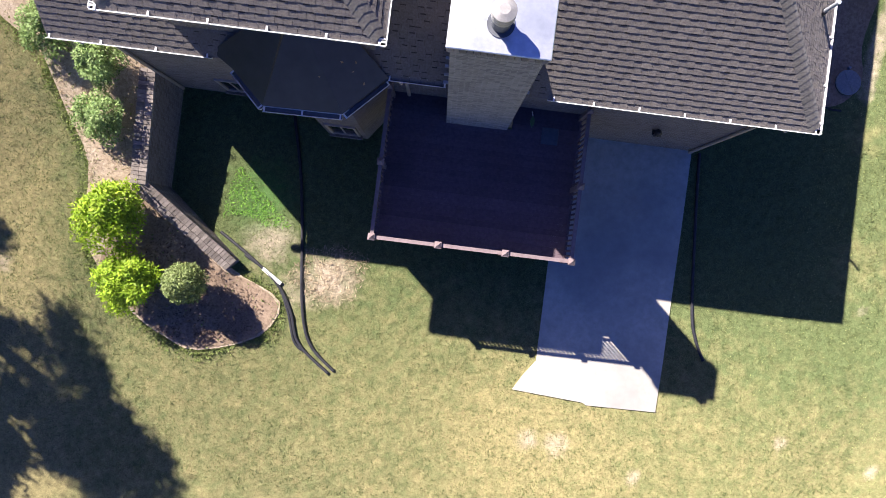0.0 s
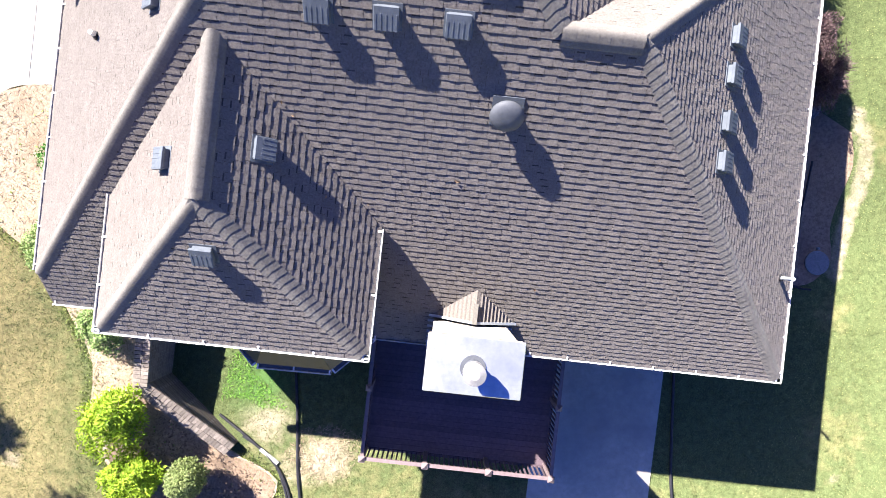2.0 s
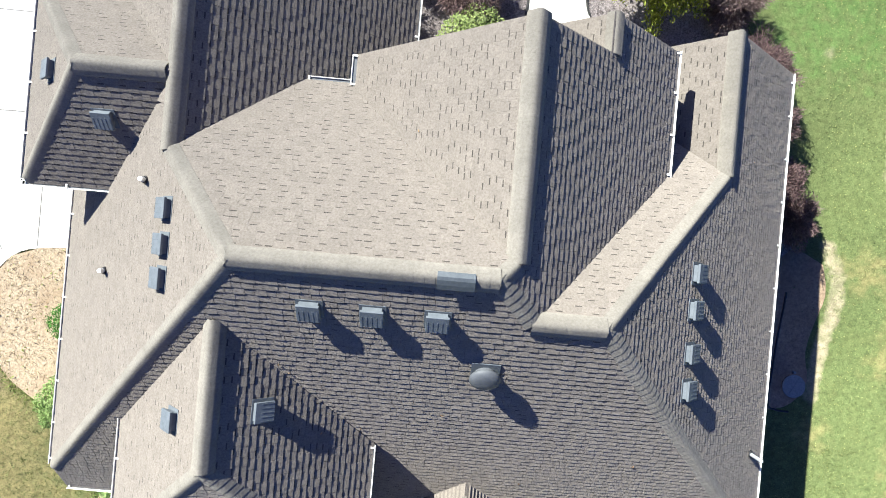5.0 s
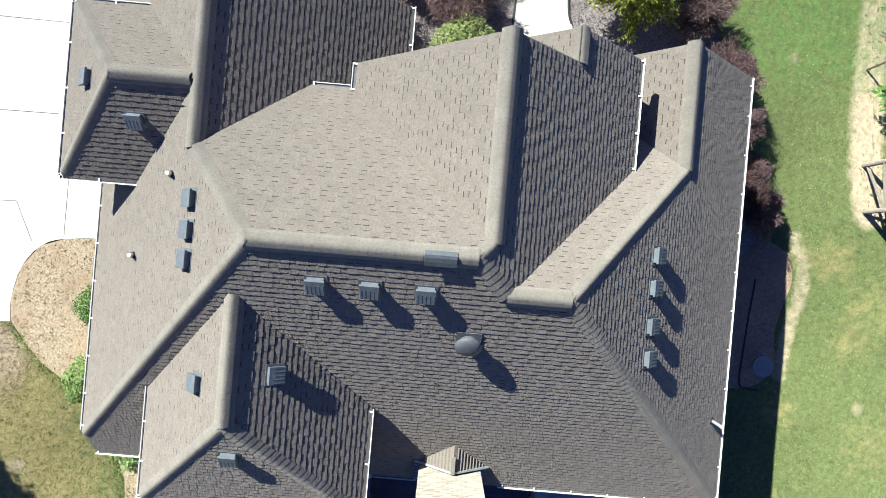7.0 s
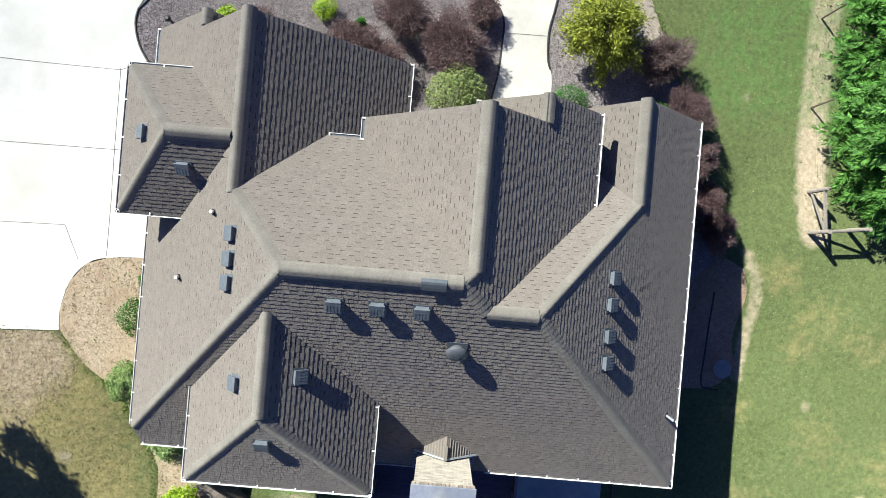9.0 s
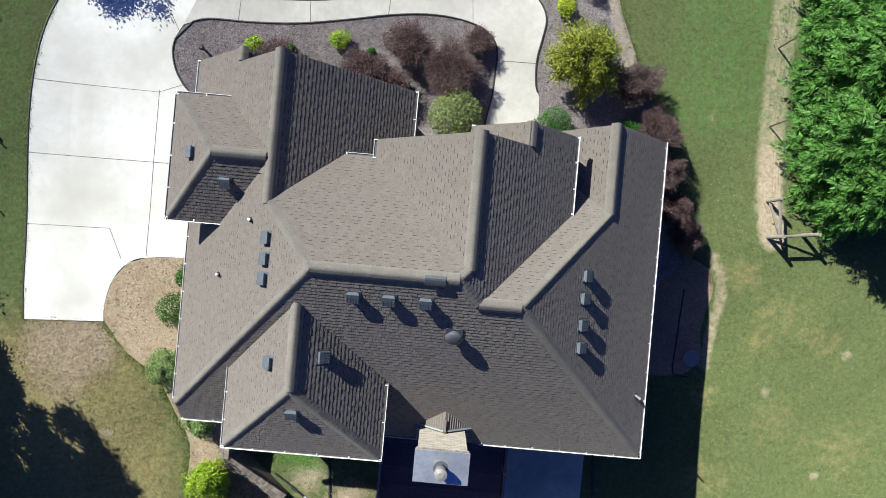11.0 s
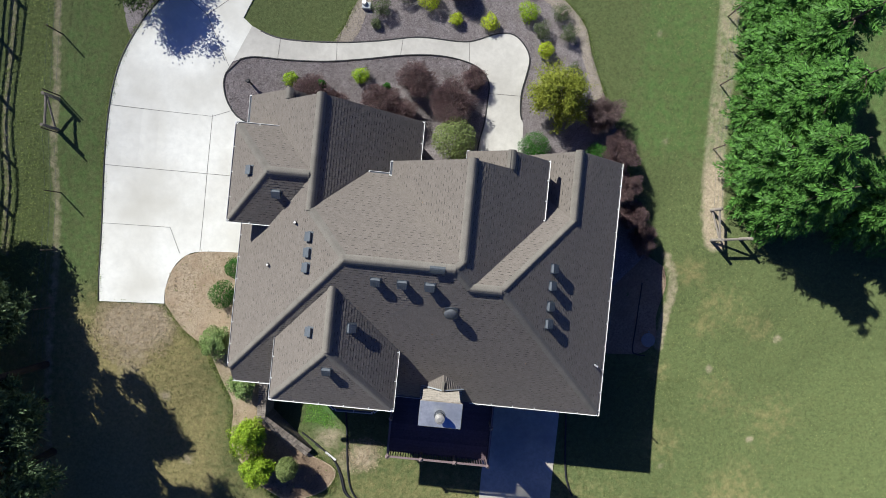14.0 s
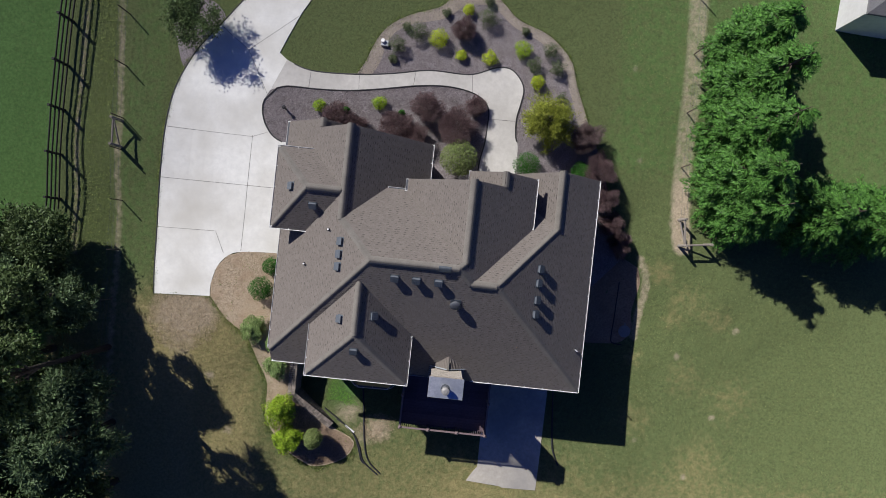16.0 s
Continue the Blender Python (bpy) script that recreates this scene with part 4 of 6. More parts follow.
for sgn, x_end in ((-1, 0.0), (1, 1.68)):
    bm = bmesh.new()
    v = [bm.verts.new(p) for p in ((0.84, 4.6, ridge_z), (0.84, 5.29, ridge_z + 0.01), (x_end, 4.6, 3.47))]
    bm.faces.new(v if sgn > 0 else v[::-1])
    bmesh.ops.recalc_face_normals(bm, faces=bm.faces[:])
    if bm.faces[:][0].normal.z < 0:
        bmesh.ops.reverse_faces(bm, faces=bm.faces[:])
    g = bmesh.ops.extrude_face_region(bm, geom=bm.faces[:])
    for q in g["geom"]:
        if isinstance(q, bmesh.types.BMVert):
            q.co.z += 0.03
    part("saddle_slope", bm, SHINGLE, saddle)
    for k in range(1, 11):
        f = k / 11
        a0 = Vector((0.84 + (x_end - 0.84) * (1 - f), 4.6, 3.47 + (ridge_z - 3.47) * f + 0.022))
        b0 = Vector((0.84 + (x_end - 0.84) * (1 - f), 4.6 + 0.69 * f, 3.47 + (ridge_z - 3.47) * f + 0.026))
        bm = bmesh.new()
        beam(bm, a0, b0, 0.085, 0.006)
        part("shingle", bm, SHINGLE, saddle)
bm = bmesh.new()
beam(bm, (-0.04, 4.625, 3.50), (0.84, 4.625, 4.125), 0.05, 0.02)
beam(bm, (0.84, 4.625, 4.125), (1.72, 4.625, 3.50), 0.05, 0.02)
part("base_flashing", bm, WHITE_PIPE, saddle, "pale metal flashing where the saddle meets the chimney")
bm = bmesh.new()
beam(bm, (0.84, 4.60, ridge_z + 0.05), (0.84, 5.0, ridge_z + 0.06), 0.09, 0.012)
part("ridge_strip", bm, CAP, saddle, "cap shingle on the saddle ridge")
for x0, x1 in ((-0.06, 0.06), (1.52, 1.66)):
    for k in range(5):
        bm = bmesh.new()
        y = 3.98 + 0.125 * k
        z = height(SLOPES[0], 0, y)
        box(bm, x0, y, z - 0.02, x1, y + 0.12, z + 0.06)
        part("step_flashing", bm, WHITE_PIPE, chimney, "pale metal step flashing beside the chimney")


lantern = new("wall_lantern")
lantern.parent = house
tagged(lantern, "black metal lantern on the rear brick wall")
bm = bmesh.new()
box(bm, 5.18, 4.2, -0.16, 5.30, 4.34, -0.12)
box(bm, 5.16, 4.12, 0.10, 5.32, 4.28, 0.14, 0.01)
bmesh.ops.create_cone(bm, cap_ends=True, segments=8, radius1=0.10, radius2=0.02, depth=0.10, matrix=Matrix.Translation((5.24, 4.20, 0.19)))
part("cage", bm, BLACK, lantern)
bm = bmesh.new()
drum(bm, 5.24, 4.20, -0.12, 0.10, 0.05, 0.07, 8)
part("glass", bm, GLASS, lantern)


# ---- roof vents ----
def slope_frame(slope, x, y):
    """A pose on a slope: x along the eave, y up the slope, z out of it."""
    _, _, _, (ux, uy) = slope
    up = Vector((ux, uy, P)).normalized()
    side = Vector((uy, -ux, 0)).normalized()
    out = side.cross(up)
    m = Matrix((side, up, out)).transposed().to_4x4()
    return Matrix.Translation((x, y, height(slope, x, y))) @ m


def box_vent():
    v = new("roof_vent")
    v.parent = house
    bm = bmesh.new()
    box(bm, -0.2, -0.2, 0.010, 0.2, 0.17, 0.02)
    part("flange", bm, VENT, v)
    bm = bmesh.new()
    for z0, z1, g in ((0.02, 0.10, 0.145), (0.10, 0.145, 0.17)):
        box(bm, -g, -g, z0, g, g * 0.95, z1, 0.006)
    part("hood", bm, VENT, v)
    for k in range(5):
        bm = bmesh.new()
        x = -0.14 + k * 0.07
        box(bm, x - 0.008, -0.172, 0.145, x + 0.008, 0.06, 0.149, 0.001)
        part("rib", bm, VENT, v)
    return tagged(v, "weathered grey-blue metal box roof vent")


by_name = {s[0]: s for s in SLOPES}
first = None
for slope, x, y in (("S", -1.91, 8.98), ("S", -0.99, 8.98), ("S", -0.04, 8.98), ("E", 4.47, 9.95), ("E", 4.45, 9.30), ("E", 4.45, 8.53), ("E", 4.45, 7.88), ("W", -4.45, 10.25), ("W", -4.45, 9.68), ("W", -4.45, 9.14),
                    ("GwW", -7.1, 12.5), ("GwS", -6.04, 11.75), ("WgW", -4.16, 6.85), ("WgE", -2.75, 7.14), ("WgS", -3.45, 5.54)):
    m = slope_frame(by_name[slope], x, y)
    if first is None:
        first = box_vent()
        first.matrix_basis = m
    else:
        copy_thing(first, m)

fan = new("attic_fan")
fan.parent = house
fan.matrix_basis = slope_frame(by_name["S"], 0.79, 8.08)
tagged(fan, "brown metal dome attic fan on the roof")
bm = bmesh.new()
box(bm, -0.23, -0.23, 0.012, 0.23, 0.25, 0.026)
part("flange", bm, VENT, fan)
bm = bmesh.new()
drum(bm, 0, 0, 0.026, 0.15, 0.17)
part("neck", bm, DOME, fan)
bm = bmesh.new()
rings = []
for r, z in ((0.23, 0.115), (0.25, 0.122), (0.255, 0.145), (0.235, 0.18), (0.19, 0.212), (0.12, 0.232), (0.05, 0.238)):
    rings.append([bm.verts.new((r * math.cos(t * math.pi / 16), r * math.sin(t * math.pi / 16), z)) for t in range(32)])
for a, b in zip(rings, rings[1:]):
    for t in range(32):
        bm.faces.new((a[t], a[(t + 1) % 32], b[(t + 1) % 32], b[t]))
bm.faces.new(rings[-1])
bm.faces.new(rings[0][::-1])
dome = part("dome", bm, DOME, fan)
dome.data.polygons.foreach_set("use_smooth", [True] * len(dome.data.polygons))


def plumbing_pipe(slope, x, y, tall, r, material, label):
    p = new("vent_pipe")
    p.parent = house
    z = height(by_name[slope], x, y)
    bm = bmesh.new()
    drum(bm, x, y, z - 0.1, z + 0.10, 0.10, r + 0.015, 16)
    part("boot", bm, BLACK, p)
    bm = bmesh.new()
    drum(bm, x, y, z - 0.1, z + tall, r, r, 16)
    part("pipe", bm, material, p)
    tagged(p, label)


plumbing_pipe("W", -5.19, 10.72, 0.22, 0.04, PVC, "short plumbing vent pipe through the roof")
plumbing_pipe("W", -6.36, 9.03, 0.22, 0.04, PVC, "short plumbing vent pipe through the roof")
plumbing_pipe("E", 7.02, 6.13, 0.5, 0.038, WHITE_PIPE, "tall white plumbing vent pipe near the eave")

# bare metal patch on the ridge
bm = bmesh.new()
ridge = 8.236
for x0, x1 in ((-0.1, 0.42),):
    prof = [(-0.185, -0.135), (-0.12, -0.07), (-0.05, -0.015), (0, 0.0), (0.07, -0.035)]
    rows = [[bm.verts.new((x, 9.62 + q, ridge + 0.078 + h)) for q, h in prof] for x in (x0, x1)]
    for k in range(4):
        bm.faces.new((rows[0][k], rows[1][k], rows[1][k + 1], rows[0][k + 1]))
part("ridge_flashing", bm, mat("weathered_flashing", (0.075, 0.09, 0.105), (0.125, 0.142, 0.16), 14.0, 0.6, 0.2, bump=0.2), house, "bare galvanised metal patch on the ridge")


# ---- windows in the rear wall ----
def window(x0, x1, z0, z1, y):
    w = new("window")
    w.parent = house
    bm = bmesh.new()
    for a in ((x0, z1, x1, z1 + 0.07), (x0, z0 - 0.07, x1, z0), (x0 - 0.07, z0 - 0.07, x0, z1 + 0.07), (x1, z0 - 0.07, x1 + 0.07, z1 + 0.07)):
        box(bm, a[0], y - 0.05, a[1], a[2], y + 0.06, a[3])
    box(bm, (x0 + x1) / 2 - 0.02, y - 0.03, z0, (x0 + x1) / 2 + 0.02, y + 0.03, z1)
    part("frame", bm, FASCIA, w, "tan window frame")
    bm = bmesh.new()
    box(bm, x0, y - 0.015, z0, x1, y + 0.01, z1)
    part("pane", bm, GLASS, w)
    bm = bmesh.new()
    box(bm, x0 - 0.12, y - 0.12, z0 - 0.14, x1 + 0.12, y, z0 - 0.07, 0.008)
    part("sill", bm, BRICK, w)
    tagged(w, "dark glazed window in a tan frame")


window(-5.93, -5.38, -1.5, -0.62, 4.34)
window(-2.98, -2.32, -1.55, -0.60, 3.55)

# ---- shingles that can be picked apart, on the slopes under the camera's line ----
meshes = {}
for slope, origin, side, up, out, w, h, rise in near_tabs:
    key = (round(w, 2), round(rise, 3))
    if key not in meshes:
        me = bpy.data.meshes.new("shingle")
        ring = [(0, 0, 0.002), (1, 0, 0.002), (1, 1, 0.002), (0, 1, 0.002), (0, 0, rise), (1, 0, rise), (1, 1, 0.003), (0, 1, 0.003)]
        me.from_pydata([(a * key[0], b * 0.162, c) for a, b, c in ring], [], [(4, 5, 6, 7), (0, 1, 5, 4), (1, 2, 6, 5), (3, 0, 4, 7)])
        me.materials.append(SHINGLE_PIECE)
        me.update()
        meshes[key] = me
    flip = side.cross(up).z < 0
    ob = new("shingle", meshes[key])
    ob.parent = roof_parts[slope]
    s = -side if flip else side
    start = origin + side * w if flip else origin
    ob.matrix_basis = Matrix.Translation(start) @ Matrix((s, up, out)).transposed().to_4x4() @ Matrix.Diagonal((w / key[0], h / 0.162, 1, 1))

# ---- deck ----
deck = thing("deck", "raised brown composite deck with a railing, against the rear wall", "deck", (0.98, 2.5, -2.06))
DZ, RAIL_Z = 0.44, 1.34


def dpart(name, bm, material, label="", parent=None):
    bmesh.ops.translate(bm, verts=bm.verts[:], vec=(-0.98, -2.5, 2.06))
    return part(name, bm, material, parent or deck, label)


plank = None
count = 25
for k in range(count):
    y = 0.80 + k * 0.1418
    bm = bmesh.new()
    x0, x1 = (-1.30, 3.28) if y < 3.65 else (-1.30, 0.05)
    box(bm, x0, y, DZ - 0.03, x1, y + 0.1395, DZ, 0.002)
    dpart("plank", bm, PLANK)
    if y >= 3.65:
        bm = bmesh.new()
        box(bm, 1.64, y, DZ - 0.03, 3.28, y + 0.1395, DZ, 0.002)
        dpart("plank", bm, PLANK)
bm = bmesh.new()
for a in ((-1.31, 0.78, 3.29, 0.82), (-1.31, 0.82, -1.27, 4.34), (3.25, 0.82, 3.29, 4.34), (-1.27, 2.4, 3.25, 2.45)):
    box(bm, a[0], a[1], DZ - 0.28, a[2], a[3], DZ - 0.032)
dpart("fascia_board", bm, RAIL)
posts = [(-1.28, 0.80), (0.23, 0.80), (1.75, 0.80), (3.25, 0.80), (-1.28, 2.5), (3.25, 2.5), (-1.28, 4.22), (3.25, 4.22)]
for x, y in posts:
    bm = bmesh.new()
    box(bm, x - 0.055, y - 0.055, DZ - 0.2, x + 0.055, y + 0.055, RAIL_Z, 0.006)
    post = dpart("post", bm, RAIL)
    bm = bmesh.new()
    box(bm, x - 0.08, y - 0.08, RAIL_Z, x + 0.08, y + 0.08, RAIL_Z + 0.03, 0.006)
    bmesh.ops.create_cone(bm, cap_ends=True, segments=4, radius1=0.10, radius2=0.0, depth=0.07, matrix=Matrix.Translation((x, y, RAIL_Z + 0.065)) @ pose(0, 0, 0, 0, 0, 45))
    dpart("cap", bm, RAIL, parent=post)
for x, y in ((-1.2, 0.9), (3.15, 0.9), (1.0, 0.9)):
    bm = bmesh.new()
    box(bm, x - 0.07, y - 0.07, -2.06, x + 0.07, y + 0.07, DZ - 0.03)
    dpart("support_post", bm, TIMBER)
for (ax, ay), (bx, by) in ((posts[0], posts[1]), (posts[1], posts[2]), (posts[2], posts[3]), (posts[0], posts[4]), (posts[4], posts[6]), (posts[3], posts[5]), (posts[5], posts[7])):
    bm = bmesh.new()
    beam(bm, (ax, ay, RAIL_Z - 0.04), (bx, by, RAIL_Z - 0.04), 0.085, 0.04)
    dpart("top_rail", bm, RAIL)
    bm = bmesh.new()
    beam(bm, (ax, ay, DZ + 0.09), (bx, by, DZ + 0.09), 0.05, 0.05)
    dpart("bottom_rail", bm, PLANK)
    n = int(math.hypot(bx - ax, by - ay) / 0.115)
    for k in range(1, n):
        f = k / n
        x, y = ax + (bx - ax) * f, ay + (by - ay) * f
        bm = bmesh.new()
        box(bm, x - 0.018, y - 0.018, DZ + 0.1, x + 0.018, y + 0.018, RAIL_Z - 0.05)
        dpart("baluster", bm, PLANK)

mat_thing = thing("door_mat", "grey square mat lying on the deck boards", "mat", (2.56, 3.72, DZ))
bm = bmesh.new()
box(bm, -0.2, -0.2, 0.0, 0.2, 0.2, 0.035, 0.01)
part("mat", bm, VENT, mat_thing)
feeder = thing("garden_trowel", "small green hand tool lying on the deck boards", "hand tool", (2.10, 4.02, DZ))
bm = bmesh.new()
for k in range(6):
    w = 0.055 * math.sin(math.pi * (k + 0.6) / 6.4)
    box(bm, -w, -0.14 + k * 0.045, 0.005, w, -0.095 + k * 0.045, 0.03)
part("blade", bm, mat("green_enamel", (0.10, 0.18, 0.08), (0.16, 0.26, 0.11), 9.0, 0.5), feeder)
bm = bmesh.new()
tube(bm, [(0, 0.13, 0.02), (-0.03, 0.24, 0.02)], 0.014, 8)
part("handle", bm, PVC, feeder)

# ---- retaining wall ----
rwall = thing("retaining_wall", "sloping brown brick retaining wall with a soldier-course top", "retaining wall", (-7.56, 1.45, -2.06))
LINE = [(-7.56, 4.33, -0.28), (-7.56, 1.42, -0.50), (-5.35, -0.42, -1.62)]


def rpart(name, bm, material, label=""):
    bmesh.ops.translate(bm, verts=bm.verts[:], vec=(7.56, -1.45, 2.06))
    return part(name, bm, material, rwall, label)


bm = bmesh.new()
rows = []
for i, (x, y, z) in enumerate(LINE):
    a = Vector(LINE[max(i - 1, 0)][:2])
    b = Vector(LINE[min(i + 1, 2)][:2])
    way = (b - a).normalized()
    n = Vector((-way.y, way.x)) * 0.18
    if i == 1:
        n = n * 1.09
    rows.append([bm.verts.new(p) for p in ((x - n.x, y - n.y, -2.5), (x + n.x, y + n.y, -2.5), (x + n.x, y + n.y, z - 0.075), (x - n.x, y - n.y, z - 0.075))])
for a, b in zip(rows, rows[1:]):
    for k in range(4):
        bm.faces.new((a[k], a[(k + 1) % 4], b[(k + 1) % 4], b[k]))
bm.faces.new(rows[0])
bm.faces.new(rows[-1][::-1])
bmesh.ops.recalc_face_normals(bm, faces=bm.faces[:])
rpart("body", bm, BRICK)
rng = random.Random(3)
for a, b in zip(LINE, LINE[1:]):
    a, b = Vector(a), Vector(b)
    way = (b - a).normalized()
    side = Vector((-way.y, way.x, 0)).normalized()
    n = int((b - a).length / 0.105)
    for k in range(n):
        for s in (-1, 1):
            p = a + (b - a) * ((k + 0.5) / n) + Vector((0, 0, -0.035 + rng.uniform(-0.006, 0.006)))
            bm = bmesh.new()
            c = p + side * s * 0.103
            beam(bm, c - way * 0.047, c + way * 0.047, 0.196, 0.075)
            rpart("brick", bm, WALL_BRICK)

# ---- septic lid, drain pipes, garden hose ----
x, y = 11.02, 6.75
lid = thing("septic_lid", "round grey-blue septic tank lid set in the lawn", "septic lid", (x, y, gz(x, y)))
bm = bmesh.new()
drum(bm, 0, 0, -0.2, 0.09, 0.34, 0.33, 32)
part("riser", bm, BLACK, lid)
bm = bmesh.new()
drum(bm, 0, 0, 0.09, 0.12, 0.355, 0.345, 32)
cover = part("cover", bm, SEPTIC, lid)
for k in range(3):
    bm = bmesh.new()
    bmesh.ops.create_cube(bm, size=1.0, matrix=pose(0, 0, 0.123 + 0.002 * k, 0, 0, 60 * k) @ Matrix.Diagonal((0.62, 0.02, 0.012, 1)))
    part("rib", bm, SEPTIC, cover)
bm = bmesh.new()
drum(bm, 0.0, 0.42, -0.05, 0.11, 0.045, 0.04, 12)
part("vent_stub", bm, SEPTIC, lid)


def pipe_on_ground(points, r, name, label, category, lift=0.0):
    line = smooth_line(points, steps=8)
    bm = bmesh.new()
    tube(bm, [(px, py, gz(px, py) + r + lift) for px, py in line], r, 8)
    tagged(part(name, bm, BLACK), label, category)


pipe_on_ground([(-4.25, 4.1), (-3.87, 2.48), (-3.62, 0.92), (-3.35, -1.27), (-3.0, -2.34), (-2.25, -3.02)], 0.045, "drain_pipe", "black corrugated drain pipe lying on the lawn", "drain pipe")
pipe_on_ground([(-5.85, 0.45), (-4.97, -0.12), (-4.1, -0.8), (-3.65, -1.5), (-3.3, -2.38), (-2.4, -3.1)], 0.045, "drain_pipe", "black corrugated drain pipe lying on the lawn", "drain pipe")
pipe_on_ground([(-5.1, -0.1), (-4.2, -0.66), (-3.75, -1.45), (-3.45, -2.3), (-3.2, -2.55)], 0.04, "drain_pipe", "black corrugated drain pipe lying on the lawn", "drain pipe")
pipe_on_ground([(7.2, 4.3), (7.33, 2.27), (7.55, -0.1), (7.75, -0.9), (8.05, -1.5)], 0.045, "drain_pipe", "black corrugated drain pipe lying beside the patio", "drain pipe")
pipe_on_ground([(10.3, 9.6), (10.35, 7.6), (10.3, 6.2), (10.55, 5.98), (10.95, 5.95)], 0.03, "garden_hose", "dark garden hose lying near the septic lid", "hose")
bm = bmesh.new()
beam(bm, (-4.55, -0.42, gz(-4.55, -0.42) + 0.05), (-4.0, -0.78, gz(-4.0, -0.78) + 0.05), 0.09, 0.07)
tagged(part("downspout_end", bm, PVC), "white plastic downspout end lying on the ground", "downspout")

# ---- fallen leaves on the roofs ----
rng = random.Random(8)
DEAD = mat("dead_leaf", (0.22, 0.12, 0.06), (0.42, 0.30, 0.17), 9.0, 0.8, bump=0.0, piece=0.3)
spots = [("S", -2.55, 7.9), ("S", -2.4, 7.75), ("S", -1.25, 6.6), ("S", 0.2, 7.1), ("S", 3.9, 6.2), ("S", 1.9, 5.4), ("G1W", -0.6, 11.9), ("BayS", -2.4, 3.7), ("BayE", -1.8, 3.9), ("BayE", -1.6, 3.75), ("BayE", -2.0, 4.0), ("BayE", -1.75, 4.05), ("E", 6.1, 12.3), ("WgE", -1.9, 6.6)]
for slope, x, y in spots:
    bm = bmesh.new()
    s_ = rng.uniform(0.025, 0.05)
    v = [bm.verts.new(p) for p in ((0, -s_, 0.0), (s_ * 0.6, 0, 0.012), (0, s_ * 1.2, 0.0), (-s_ * 0.6, 0, 0.012))]
    bm.faces.new((v[0], v[1], v[2]))
    bm.faces.new((v[0], v[2], v[3]))
    leaf = part("fallen_leaf", bm, DEAD)
    leaf.matrix_basis = slope_frame(by_name[slope], x, y) @ pose(0, 0, 0.022, 0, 0, rng.uniform(0, 360))
    tagged(leaf, "dry brown leaf lying on the shingles", "leaf", "fallen leaves")


# ---- planting ----
def leaf_mat(name, dark, light, rough=0.6):
    m = mat(name, dark, light, 5.0, rough, bump=0.0, island=0.4, big=0.3, spec=0.25)
    n, link = m.node_tree.nodes, m.node_tree.links.new
    bsdf, out = n["Principled BSDF"], n["Material Output"]
    glow = n.new("ShaderNodeBsdfTranslucent")
    link(bsdf.inputs["Base Color"].links[0].from_socket, glow.inputs["Color"])
    both = n.new("ShaderNodeMixShader")
    both.inputs["Fac"].default_value = 0.3
    link(bsdf.outputs[0], both.inputs[1])
    link(glow.outputs[0], both.inputs[2])
    link(both.outputs[0], out.inputs["Surface"])
    return m


def leaf_mesh(name, pos, axis, side, length, width, material, parent, label=""):
    """Pointed leaves: one four-cornered blade at each place, along axis, spread along side."""
    pos, axis, side = np.asarray(pos, float), np.asarray(axis, float), np.asarray(side, float)
    axis = axis / (np.linalg.norm(axis, axis=1, keepdims=True) + 1e-9)
    side = side - axis * np.sum(side * axis, 1, keepdims=True)
    side = side / (np.linalg.norm(side, axis=1, keepdims=True) + 1e-9)
    length, width = np.broadcast_to(length, len(pos))[:, None], np.broadcast_to(width, len(pos))[:, None]
    v = np.stack([pos, pos + axis * length * 0.45 + side * width / 2, pos + axis * length, pos + axis * length * 0.45 - side * width / 2], 1).reshape(-1, 3)
    me = bpy.data.meshes.new(name)
    n = len(pos)
    me.vertices.add(4 * n)
    me.vertices.foreach_set("co", v.astype(np.float32).ravel())
    me.loops.add(4 * n)
    me.loops.foreach_set("vertex_index", np.arange(4 * n, dtype=np.int32))
    me.polygons.add(n)
    me.polygons.foreach_set("loop_start", np.arange(0, 4 * n, 4, dtype=np.int32))
    me.update(calc_edges=True)
    me.materials.append(material)
    ob = new(name, me)
    ob.parent = parent
    if label:
        tagged(ob, label)
    return ob


def unit(rng, n):
    d = rng.normal(size=(n, 3))
    return d / np.linalg.norm(d, axis=1, keepdims=True)


def lumpy(d, seed, amount):
    """An uneven outline: a few random waves over the directions d."""
    rng = np.random.default_rng(seed)
    out = np.zeros(len(d))
    for k in range(7):
        w = unit(rng, 1)[0] * rng.uniform(2.0, 6.0)
        out += np.sin(d @ w * 1.6 + rng.uniform(0, 6.3))
    return 1 + amount * out / 2.6


BOX_GREEN = leaf_mat("boxwood_leaf", (0.10, 0.155, 0.04), (0.31, 0.36, 0.14))
DEEP_GREEN = leaf_mat("holly_leaf", (0.018, 0.075, 0.010), (0.07, 0.235, 0.028))
BRIGHT = leaf_mat("yellow_green_leaf", (0.14, 0.28, 0.016), (0.44, 0.57, 0.05))
GOLD = leaf_mat("golden_leaf", (0.27, 0.36, 0.02), (0.58, 0.66, 0.06))
THREAD = leaf_mat("gold_thread_leaf", (0.095, 0.135, 0.016), (0.42, 0.45, 0.07))
MAROON = leaf_mat("barberry_leaf", (0.085, 0.052, 0.056), (0.255, 0.165, 0.165))
MAUVE = leaf_mat("bare_mauve_twig", (0.095, 0.066, 0.065), (0.26, 0.19, 0.182))
PALE = leaf_mat("pale_green_leaf", (0.11, 0.20, 0.055), (0.38, 0.49, 0.19))
DULL = leaf_mat("dull_green_leaf", (0.06, 0.085, 0.04), (0.19, 0.225, 0.115))
CEDAR = leaf_mat("cedar_spray", (0.016, 0.062, 0.012), (0.155, 0.36, 0.065))
